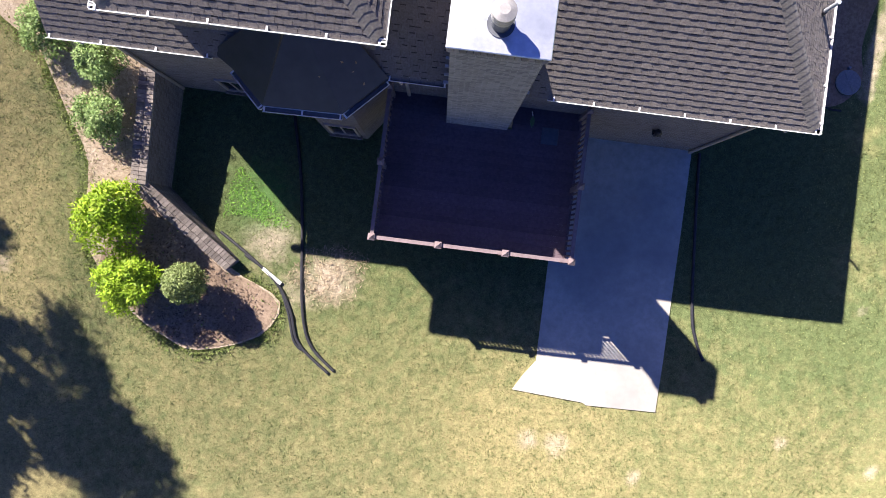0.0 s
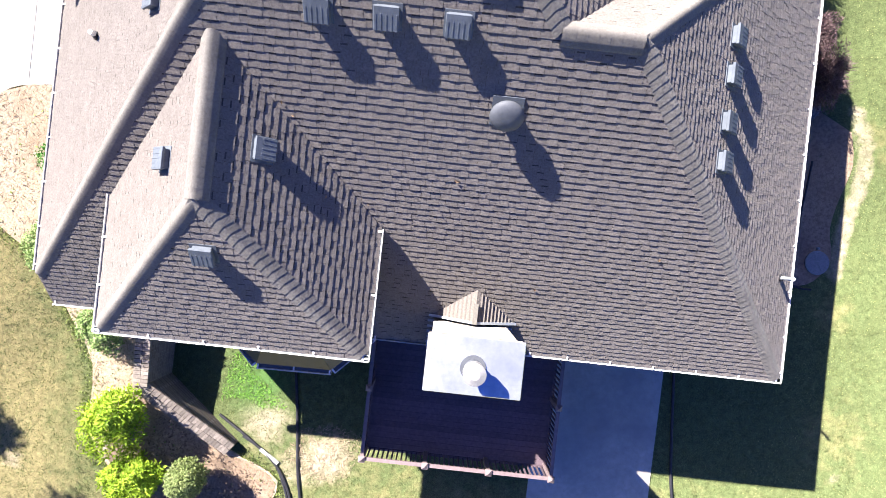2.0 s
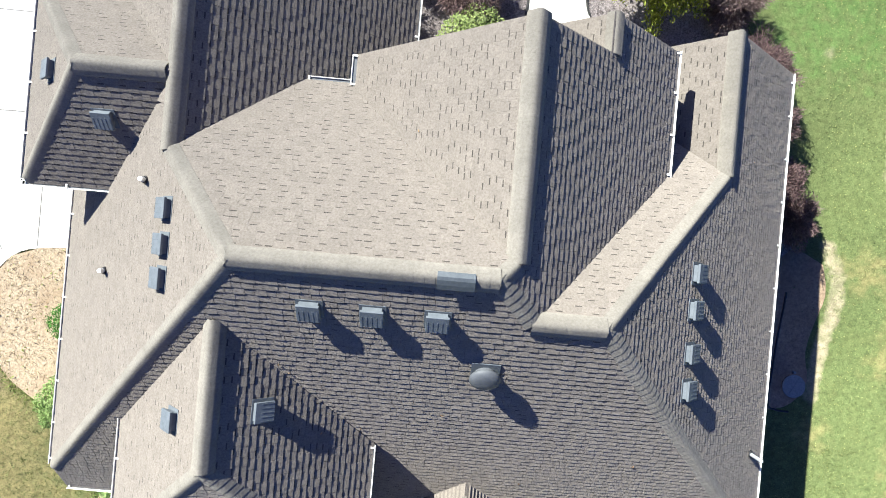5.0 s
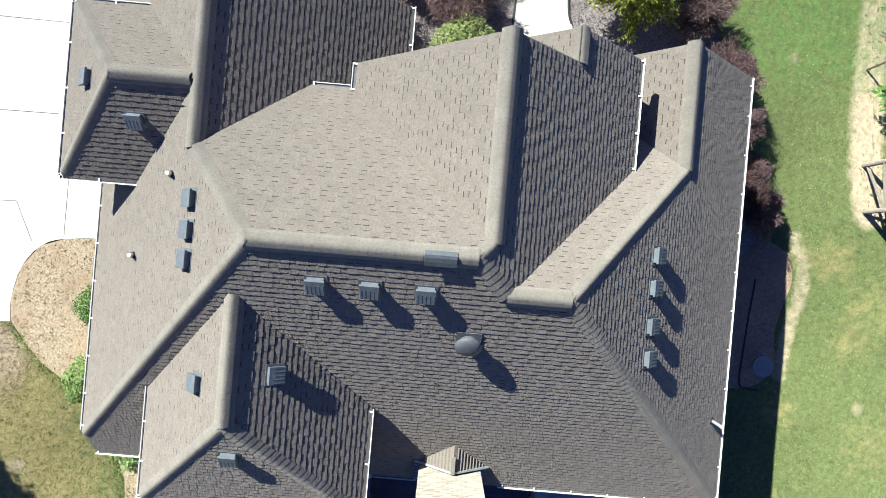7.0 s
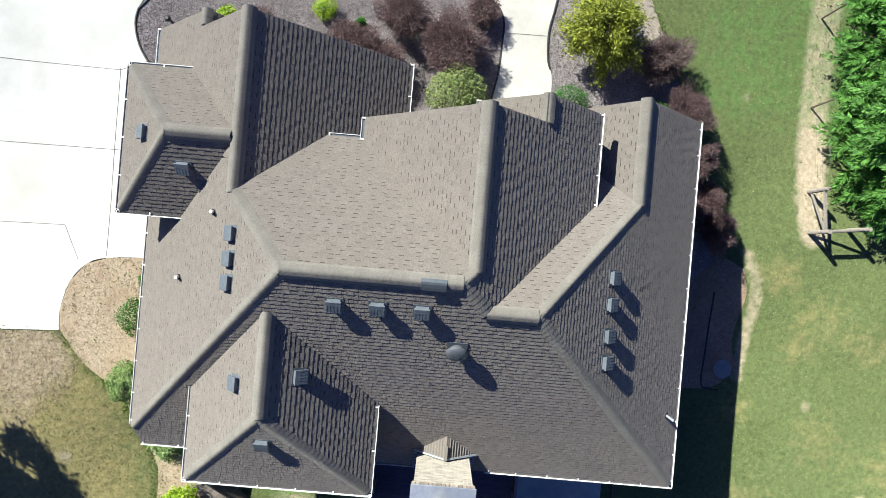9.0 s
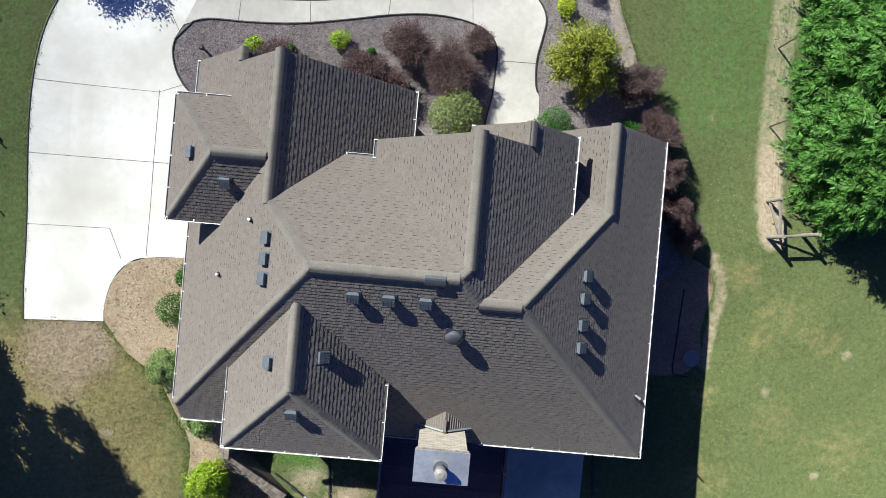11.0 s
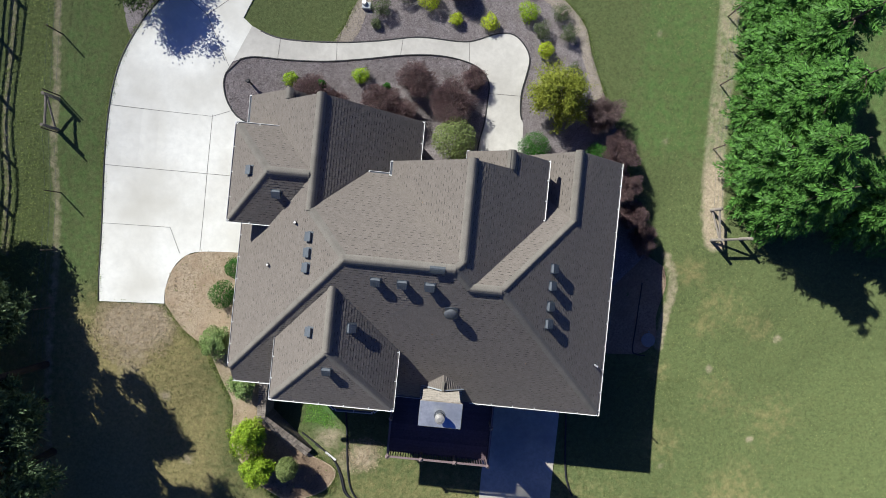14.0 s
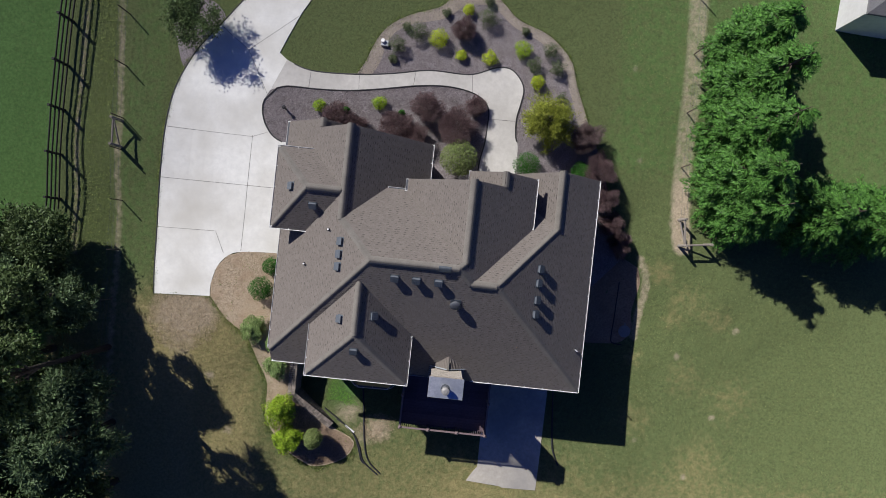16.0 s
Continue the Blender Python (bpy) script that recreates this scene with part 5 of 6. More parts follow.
PINE = leaf_mat("pine_needle", (0.045, 0.085, 0.038), (0.19, 0.27, 0.13))
OAK = leaf_mat("oak_leaf", (0.038, 0.072, 0.024), (0.15, 0.21, 0.08))


def shrub(name, x, y, r, tall, material, label, count=1500, leaf=0.06, seed=1, amount=0.12, twiggy=False, category="shrub", group="", slim=0.62):
    """A bush: stems, and leaves that fill the outer part of an uneven dome."""
    rng = np.random.default_rng(seed)
    ob = thing(name, label, category, (x, y, gz(x, y)), group)
    d = unit(rng, count)
    d[:, 2] = np.abs(d[:, 2]) * np.where(rng.random(count) < 0.85, 1, -0.35)
    shell = (0.45 + 0.55 * rng.random(count) ** 0.45) * lumpy(d, seed + 50, amount)
    p = d * shell[:, None] * np.array([r, r, tall * 0.55]) + np.array([0, 0, tall * 0.48])
    p[:, 2] = np.maximum(p[:, 2], 0.03)
    stems = bmesh.new()
    for k in range(7):
        a = 2 * math.pi * k / 7 + seed
        tip = (0.55 * r * math.cos(a), 0.55 * r * math.sin(a), tall * (0.55 + 0.25 * (k % 2)))
        tube(stems, [(0.04 * math.cos(a), 0.04 * math.sin(a), -0.05), (0.25 * r * math.cos(a), 0.25 * r * math.sin(a), tall * 0.3), tip], [0.02, 0.014, 0.006], 5)
    part("stems", stems, BARK, ob)
    if twiggy:
        axis = d * np.array([1, 1, 0.9]) + 0.45 * unit(rng, count)
        inner = p * rng.uniform(0.45, 0.95, count)[:, None]
        leaf_mesh("branchwork", inner, axis, unit(rng, count), rng.uniform(0.14, 0.32, count) * min(1, r / 0.7), 0.015, MAUVE, ob)
        few = rng.random(count) < 0.9
        leaf_mesh("foliage", p[few] * 0.97, (axis + unit(rng, count))[few], unit(rng, count)[few], (leaf * rng.uniform(0.5, 1.1, count))[few], leaf * 0.5, material, ob)
    else:
        facing_out = d + 0.85 * unit(rng, count) + np.array([0, 0, 0.25])
        axis = np.cross(facing_out, unit(rng, count)) + 0.25 * d
        leaf_mesh("foliage", p, axis, np.cross(facing_out, axis), leaf * rng.uniform(0.7, 1.4, count), leaf * slim, material, ob)
    return ob


def grass():
    """Blades in clumps over the mown lawn, thinner on dry and bare ground."""
    rng = np.random.default_rng(12)
    blade = leaf_mat("grass_blade", (0.088, 0.120, 0.038), (0.225, 0.252, 0.100), 0.7)
    clumps = 400000
    cx, cy = rng.uniform(-24, 24, clumps), rng.uniform(-7, 27, clumps)
    near = rng.random(clumps) < 0.4
    cx, cy = np.where(near, rng.uniform(-13, 13, clumps), cx), np.where(near, rng.uniform(-6.5, 5, clumps), cy)
    keep = np.ones(clumps, bool)
    for o in (drive_outline, walk_s + walk_n[::-1], bed_n + [(3.6, 13.8)] + walk_n[::-1][:-8], [(-10.6, 18), (-9, 18.5), (2, 19.5), (2, 12), (-7, 12), (-10.6, 15)], smooth_line(DIRT_W, steps=3) + [(-5.6, -0.5), (-7.7, 1.3), (-7.4, 9.2), (-12.3, 9.0)], SOIL_E, [(2.7, 4.4), (3.3, 0.6), (3.3, -2.0), (2.75, -3.0), (6.95, -3.15), (7.0, 4.4)], [(-8, 4.3), (7.1, 4.3), (7.1, 14.5), (-1, 15.2), (-8, 15.2)]):
        keep &= ~inside(o, cx, cy)
    keep &= (to_line([(13.3, 12.9), (12.9, 19.4), (12.7, 29)], cx, cy) > 0.5) & (to_line([(-18, 3), (-18.4, 27)], cx, cy) > 0.2) & (to_line(BANK[:3], cx, cy) > 0.25)
    keep &= (np.hypot(cx - 11.02, cy - 6.75) > 0.4) & (np.hypot(cx + 2.6, cy + 0.4) > 0.7)
    cx, cy = cx[keep], cy[keep]
    rough = (cx < -18.4) & (cx > -21)
    per = 1
    x = np.repeat(cx, per) + rng.normal(0, 0.05, len(cx) * per)
    y = np.repeat(cy, per) + rng.normal(0, 0.05, len(cx) * per)
    size = np.repeat(np.where(rough, 1.4, 1.0), per) * rng.uniform(0.6, 1.3, len(x))
    pos = np.stack([x, y, ground_at(x, y) - 0.01], -1)
    axis = np.stack([rng.normal(0, 1.0, len(x)), rng.normal(0, 1.0, len(x)), np.full(len(x), 0.5)], -1)
    ob = leaf_mesh("grass", pos, axis, unit(rng, len(x)), 0.065 * size, 0.016 * size, blade, None)
    tagged(ob, "short mown grass blades over the lawn", "grass", kind="stuff")


grass()


def overlay(name, outline, count, size, slim, material, label, category, seed, lift=0.035, tilt=0.35, keep_off=()):
    """Loose flakes strewn over a bed, each lying nearly flat."""
    rng = np.random.default_rng(seed)
    xs, ys = [p[0] for p in outline], [p[1] for p in outline]
    x, y = rng.uniform(min(xs), max(xs), count), rng.uniform(min(ys), max(ys), count)
    ok = inside(outline, x, y)
    for o in keep_off:
        ok &= ~inside(o, x, y)
    x, y = x[ok], y[ok]
    n = len(x)
    pos = np.stack([x, y, ground_at(x, y) + lift + rng.uniform(0, 0.012, n)], -1)
    turn = rng.uniform(0, 6.283, n)
    axis = np.stack([np.cos(turn), np.sin(turn), rng.normal(0, tilt, n)], -1)
    side = np.stack([-np.sin(turn), np.cos(turn), rng.normal(0, tilt, n)], -1)
    length = size * rng.uniform(0.5, 1.5, n)
    tagged(leaf_mesh(name, pos, axis, side, length, length * slim, material, None), label, category, kind="stuff")


CHIP = leaf_mat("bark_chip", (0.075, 0.060, 0.061), (0.47, 0.42, 0.415), 0.9)
STRAW = leaf_mat("straw", (0.27, 0.20, 0.125), (0.60, 0.50, 0.345), 0.9)
CLOVER = leaf_mat("clover_leaf", (0.17, 0.20, 0.06), (0.38, 0.40, 0.16), 0.7)
WEED = leaf_mat("weed_leaf", (0.10, 0.15, 0.035), (0.30, 0.36, 0.11), 0.7)
HOUSE_PLAN = [(-8, 4.3), (7.1, 4.3), (7.1, 14.5), (-1, 15.2), (-8, 15.2)]
overlay("bark_chips", isle[:-1] + [(-10.55, 17.6)] + walk_s[:] + [(1.0, 12.5), (-7.0, 12.5)], 52000, 0.05, 0.5, CHIP, "grey and purple bark chips strewn in the bed", "mulch", 501, tilt=0.18, keep_off=(HOUSE_PLAN,))
overlay("bark_chips", bed_n + [(6.8, 9.0), (6.8, 13.8), (3.6, 13.8)] + walk_n[::-1][:-8], 100000, 0.05, 0.5, CHIP, "grey and purple bark chips strewn in the bed", "mulch", 502, tilt=0.18, keep_off=(HOUSE_PLAN,))
SIDE_BED = smooth_line(DIRT_W, steps=3) + [(-5.62, -0.52), (-7.72, 1.34), (-7.76, 4.0), (-7.4, 9.15)] + DRIVE_S[::-1][1:6]
overlay("straw", [p for p in SIDE_BED if p[1] > 0.6], 7500, 0.12, 0.12, STRAW, "pale straw and twigs strewn on the clay", "straw", 503, lift=0.065)
overlay("weeds", SIDE_BED, 2600, 0.07, 0.5, WEED, "small weeds sprouting on the clay", "weeds", 504, lift=0.065, tilt=0.8)
BROWN_CHIP = leaf_mat("brown_bark_chip", (0.13, 0.088, 0.06), (0.38, 0.28, 0.195), 0.9)
overlay("bark_chips", [(-7.9, -1.3), (-7.3, 0.7), (-5.5, -0.75), (-4.3, -1.3), (-4.5, -2.2), (-5.9, -2.7), (-6.9, -2.4)], 3500, 0.07, 0.5, BROWN_CHIP, "brown bark chips and dry leaves round the shrubs", "mulch", 509, lift=0.08)
FRESH = leaf_mat("fresh_grass_leaf", (0.07, 0.22, 0.02), (0.24, 0.45, 0.07), 0.7)
overlay("fresh_grass", [(-5.6, 2.4), (-4.7, 1.55), (-3.9, 0.8), (-4.6, 0.75), (-5.2, 1.0), (-5.9, 0.9)], 2600, 0.075, 0.22, FRESH, "bright fresh grass in the angle of the retaining wall", "grass", 510, lift=0.015, tilt=0.5)
overlay("straw", [(-15.7, 6.2), (-12.6, 6.4), (-11.8, 5.4), (-12.2, 4.0), (-13.6, 3.2), (-15.2, 3.6), (-15.9, 4.8)], 5000, 0.12, 0.12, STRAW, "pale straw and dead grass at the end of the drive", "straw", 505, lift=0.015)
overlay("straw", [(-3.5, 0.2), (-2.4, 0.5), (-1.6, 0.2), (-1.9, -1.0), (-3.0, -1.3), (-3.9, -0.6)], 1600, 0.12, 0.12, STRAW, "pale straw on a bare patch of lawn", "straw", 506, lift=0.015)
overlay("weeds", [(-20.6, 6), (-18.4, 6), (-18.9, 27), (-20.9, 27)], 15000, 0.065, 0.4, WEED, "tall weeds between the fences", "weeds", 507, lift=0.03, tilt=0.6)
overlay("clover", [(8.8, -6), (24, -6), (24, 12), (13, 12), (12.4, 26), (8, 26), (11.5, 11)], 30000, 0.032, 0.7, CLOVER, "pale clover leaves scattered through the lawn", "clover", 508, lift=0.004, tilt=0.12)


def fringe(line, count, wide, material, label, seed):
    """Ragged tufts that creep over the edge of a bed or slab."""
    rng = np.random.default_rng(seed)
    pts = np.array(line)
    pick = rng.integers(0, len(pts) - 1, count)
    f = rng.random(count)[:, None]
    clump = np.sin(pick * 1.7 + f[:, 0] * 3) * wide * 0.5
    p = pts[pick] * (1 - f) + pts[pick + 1] * f
    p = p + rng.normal(0, wide * 0.45, (count, 2)) + clump[:, None] * np.array([0.6, -0.6])
    pos = np.stack([p[:, 0], p[:, 1], ground_at(p[:, 0], p[:, 1]) + 0.02], -1)
    axis = np.stack([rng.normal(0, 1, count), rng.normal(0, 1, count), np.full(count, 0.7)], -1)
    size = rng.uniform(0.05, 0.12, count)
    tagged(leaf_mesh("edge_grass", pos, axis, unit(rng, count), size, size * 0.25, material, None), label, "grass", kind="stuff")


fringe(smooth_line(DIRT_W, steps=3), 7000, 0.28, WEED, "ragged grass growing over the edge of the clay bed", 520)
fringe(drive_w[3:] + [(-12.54, 6.44)], 5000, 0.14, WEED, "ragged grass growing along the driveway edge", 521)
fringe(bed_n[:70], 3500, 0.16, WEED, "ragged grass growing along the gravel strip", 522)
fringe([(13.0, 27), (12.75, 22), (12.95, 19.4), (13.3, 13.1), (13.6, 12.0)], 700, 0.5, WEED, "weeds in the worn strip along the fence", 523)
shrub("boxwood", 0.33, 15.30, 1.0, 1.7, BOX_GREEN, "rounded variegated green shrub in the mulch bed by the walk", 5200, 0.075, 1, 0.05)
for k, (x, y, r, tall) in enumerate(((-1.57, 17.8, 0.95, 1.5), (0.05, 17.05, 1.15, 1.6), (-3.17, 16.7, 1.0, 1.3), (-6.4, 16.9, 0.9, 1.2), (0.95, 18.25, 0.6, 1.0), (-0.09, 22.3, 0.7, 1.2), (-2.2, 16.3, 0.8, 1.2), (-5.3, 16.6, 0.6, 0.9))):
    shrub("barberry", x, y, r * 0.9, tall, MAROON, "dark maroon twiggy barberry bush in grey mulch", int(4600 * r * r) + 1200, 0.06, 20 + k, 0.2, True, group="barberry bushes")
for k, (x, y, r, tall) in enumerate(((7.1, 17.25, 0.8, 1.6), (8.05, 15.55, 0.82, 1.6), (8.55, 14.0, 0.64, 1.35), (9.2, 12.75, 0.55, 1.2), (9.8, 11.75, 0.66, 1.45))):
    shrub("barberry", x, y, r, tall, MAROON if k else MAUVE, "sparse mauve-grey twiggy bush beside the house wall" if k == 0 else "dark reddish twiggy bush beside the house wall", 6500, 0.06, 40 + k, 0.34, True, group="side barberry bushes")
for k, (x, y, r, tall) in enumerate(((4.1, 15.45, 0.75, 0.8), (7.15, 15.4, 0.6, 0.8), (-9.15, 8.45, 0.5, 0.9), (-9.65, 7.2, 0.66, 1.0))):
    shrub("evergreen_shrub", x, y, r, tall, DEEP_GREEN, "low dense deep green evergreen shrub by the wall", 2600, 0.06, 60 + k, 0.08, group="evergreen shrubs")
for k, (x, y, r) in enumerate(((-7.5, 17.45, 0.36), (-4.25, 17.9, 0.38), (-1.41, 21.7, 0.52), (-0.1, 21.0, 0.30), (1.48, 21.0, 0.40), (3.2, 21.65, 0.48), (4.18, 20.0, 0.38), (0.02, 23.5, 0.30), (-7.9, 16.0, 0.3))):
    shrub("golden_shrub", x, y, r, r * 1.5, GOLD if k not in (0, 1, 5, 8) else BRIGHT, "small bright yellow-green shrub in the mulch bed", int(900 + 3000 * r * r), 0.06, 80 + k, 0.16, group="golden shrubs")
for k, (x, y, r) in enumerate(((-3.61, 21.1, 0.48), (-2.55, 21.95, 0.45), (1.16, 23.15, 0.52), (5.2, 20.85, 0.42), (3.9, 20.85, 0.42), (3.27, 22.75, 0.22), (-1.13, 23.2, 0.22), (1.12, 24.1, 0.25), (-3.8, 20.4, 0.22), (4.75, 21.8, 0.4), (-3.2, 22.2, 0.25), (5.6, 19.2, 0.35))):
    shrub("dwarf_shrub", x, y, r, r * 1.6, DULL, "small dull green shrub in the mulch bed", int(900 + 4000 * r * r), 0.05, 110 + k, 0.3, False, group="dwarf shrubs")
for k, (x, y, r, tall, m, label) in enumerate(((-8.55, 4.2, 0.60, 1.15, PALE, "pale variegated green shrub on bare clay"), (-8.5, 2.95, 0.54, 1.1, PALE, "pale variegated green shrub on bare clay"),
                                               (-8.0, 0.62, 0.82, 1.5, BRIGHT, "large bright yellow-green shrub above the retaining wall"), (-7.5, -1.02, 0.68, 1.6, BRIGHT, "bright yellow-green shrub above the retaining wall"),
                                               (-6.12, -0.97, 0.53, 1.7, BOX_GREEN, "clipped round dark green shrub below the retaining wall"), (-9.85, 4.95, 0.62, 0.9, PALE, "pale green shrub on bare clay by the drive"))):
    shrub("garden_shrub", x, y, r, tall, m, label, 4600 if k < 4 else 5200, 0.13 if k in (2, 3) else 0.075, 140 + k, 0.05 if k == 4 else 0.25 if k in (2, 3) else 0.24, slim=0.36 if k in (2, 3) else 0.55)


def thread_tree(x, y, r, tall, seed):
    """A golden weeping conifer: drooping threads round a short trunk."""
    rng = np.random.default_rng(seed)
    ob = thing("golden_conifer", "golden green feathery weeping conifer in the mulch bed", "tree", (x, y, gz(x, y)))
    bm = bmesh.new()
    tube(bm, [(0, 0, -0.1), (0.03, 0, tall * 0.5), (0, 0.05, tall * 0.9)], [0.1, 0.07, 0.02], 8)
    part("trunk", bm, BARK, ob)
    pos, axis = [], []
    limbs = bmesh.new()
    for k in range(95):
        a, h = rng.uniform(0, 6.283), rng.uniform(0.25, 1.0)
        reach = r * (1.08 - 0.75 * (h - 0.25)) * rng.uniform(0.7, 1.12)
        tip = np.array([math.cos(a) * reach, math.sin(a) * reach, tall * h * 0.92])
        if k % 4 == 0:
            tube(limbs, [(0, 0, tall * h * 0.8), tuple(tip * 0.55 + np.array([0, 0, 0.1])), tuple(tip)], [0.025, 0.015, 0.006], 5)
        for j in range(165):
            f = rng.uniform(0.35, 1.0)
            pos.append(tip * np.array([f, f, 1]) + rng.normal(0, 0.115, 3))
            axis.append(np.array([math.cos(a), math.sin(a), -0.75]) + rng.normal(0, 0.75, 3))
    tagged(part("branchwork", limbs, BARK, ob), kind="stuff")
    n = len(pos)
    leaf_mesh("crown", pos, axis, unit(rng, n), rng.uniform(0.08, 0.17, n), 0.042, THREAD, ob)


thread_tree(4.85, 17.75, 1.5, 2.5, 7)


def conifer(x, y, r, tall, seed, material, label, branches=230, sprays=5, name="conifer", size=1.0):
    """A dense cone of drooping feathery sprays on whorled branches."""
    rng = np.random.default_rng(seed)
    ob = thing(name, label, "tree", (x, y, gz(x, y)))
    bm = bmesh.new()
    tube(bm, [(0, 0, -0.2), (0, 0, tall * 0.5), (0.05, 0.03, tall * 0.97)], [0.17, 0.10, 0.015], 8)
    part("trunk", bm, BARK, ob)
    limbs = bmesh.new()
    pos, axis, side, size_of = [], [], [], []
    for k in range(branches):
        h = 0.04 + 0.94 * (1 - math.sqrt(rng.random()))
        a = k * 2.39996 + rng.normal(0, 0.2)
        reach = (r * (1 - h) ** 0.75 + 0.15) * rng.uniform(0.5, 1.2)
        out = np.array([math.cos(a), math.sin(a), 0.0])
        cross = np.array([-out[1], out[0], 0.0])
        root = np.array([0, 0, tall * h])
        tip = root + out * reach + np.array([0, 0, 0.25 * reach - 0.1])
        if k % 3 == 0:
            tube(limbs, [tuple(root), tuple(root * 0.5 + tip * 0.5 + np.array([0, 0, 0.1])), tuple(tip)], [0.035, 0.02, 0.006], 5)
        for s in range(sprays):
            f = 1.0 - 0.55 * s / sprays * rng.uniform(0.6, 1.2)
            start = root + (tip - root) * f + cross * rng.normal(0, 0.22) * reach * 0.55 + rng.normal(0, 0.05, 3)
            way = out + cross * rng.normal(0, 0.5) + np.array([0, 0, rng.uniform(-0.55, 0.15)])
            way = way / np.linalg.norm(way)
            flank = np.cross(way, [0, 0, 1.0])
            flank = flank / (np.linalg.norm(flank) + 1e-9)
            long = size * rng.uniform(0.38, 0.62)
            for q in range(7):
                g = q / 7
                for t in (-1, 1):
                    pos.append(start + way * (g - 0.3) * long + np.array([0, 0, -0.10 * g * g]))
                    axis.append(way * 0.9 + flank * t * (1.0 - 0.6 * g) + rng.normal(0, 0.15, 3) + np.array([0, 0, -0.18]))
                    side.append(flank * 0.6 + way * 0.5 + rng.normal(0, 0.25, 3))
                    size_of.append(long * (0.55 - 0.3 * g))
    tagged(part("branchwork", limbs, BARK, ob), kind="stuff")
    size_of = np.array(size_of)
    leaf_mesh("crown", pos, axis, side, size_of, size_of * 0.34, material, ob)
    return ob


for k, (x, y, r, tall) in enumerate(((15.0, 22.9, 1.7, 6.6), (15.1, 20.6, 1.9, 7.6), (15.2, 18.2, 2.1, 8.2), (15.3, 15.8, 2.1, 8.0), (15.9, 14.2, 1.8, 6.8), (20.2, 14.4, 2.0, 5.6), (22.9, 14.3, 2.1, 6.0))):
    conifer(x, y, r, tall, 200 + k, CEDAR, "tall dense bright green cypress in a boundary row", 330, 6, size=0.95)


DARK_BARK = mat("dark_bark", (0.022, 0.019, 0.016), (0.055, 0.046, 0.038), 14.0, 0.95, bump=0.6)


def broadleaf(x, y, r, tall, seed, material, label, clumps=70, per=150, leaf=0.16, name="tree", slim=0.6, loose=1.0, mid=0.62, half=0.38, ragged=0.0):
    """A crown of many leaf clumps on forking limbs."""
    rng = np.random.default_rng(seed)
    ob = thing(name, label, "tree", (x, y, gz(x, y)))
    bm = bmesh.new()
    tube(bm, [(0, 0, -0.2), (0.06, 0.03, tall * 0.3), (0.0, 0.1, tall * 0.6), (0.1, 0, tall * 0.85)], [0.05 * r + 0.1, 0.045 * r + 0.06, 0.07, 0.02], 9)
    part("trunk", bm, BARK if tall < 4 else DARK_BARK, ob)
    limbs = bmesh.new()
    pos, axis = [], []
    for k in range(clumps):
        d = unit(rng, 1)[0]
        d[2] = abs(d[2]) * 1.0 - 0.25
        c = np.array([0, 0, tall * mid]) + d * np.array([r, r, tall * half]) * (0.5 + 0.5 * rng.random() ** 0.5) * rng.uniform(0.8 - ragged, 1.1 + ragged)
        if k % 3 == 0:
            tube(limbs, [(0, 0, tall * (mid - half * rng.uniform(0.2, 0.97))), tuple(c * np.array([0.5, 0.5, 0.85])), tuple(c)], [0.06, 0.035, 0.01], 5)
        spread = rng.uniform(0.28, 0.5) * max(0.6, r / 2.5) * loose
        p = c + rng.normal(0, spread, (per, 3)) * np.array([1, 1, 0.55])
        pos.append(p)
        axis.append((p - c) + unit(rng, per) * 0.5 + np.array([0, 0, -0.1]))
    tagged(part("branchwork", limbs, BARK, ob), kind="stuff")
    pos, axis = np.concatenate(pos), np.concatenate(axis)
    leaf_mesh("crown", pos, axis, unit(rng, len(pos)), leaf * rng.uniform(0.6, 1.4, len(pos)), leaf * slim, material, ob)


broadleaf(-14.3, 21.1, 1.35, 2.7, 300, OAK, "small leafy tree beside the driveway", 52, 220, 0.11, loose=0.85, ragged=0.32)
draped("tree_bed", smooth_line([(-15.9, 21.3), (-15.7, 20.4), (-15.12, 18.75), (-14.55, 19.5), (-13.95, 20.5), (-13.1, 21.6), (-14.0, 22.6), (-15.3, 22.4)], closed=True, steps=3), 0.03, MULCH, 0.4, 0.1, "grey mulch bed round a small tree by the driveway", "mulch bed")
SHADE = "tall shade tree with dark green foliage at the lawn edge"
SOFT = "soft-needled pine among the trees at the lawn edge"
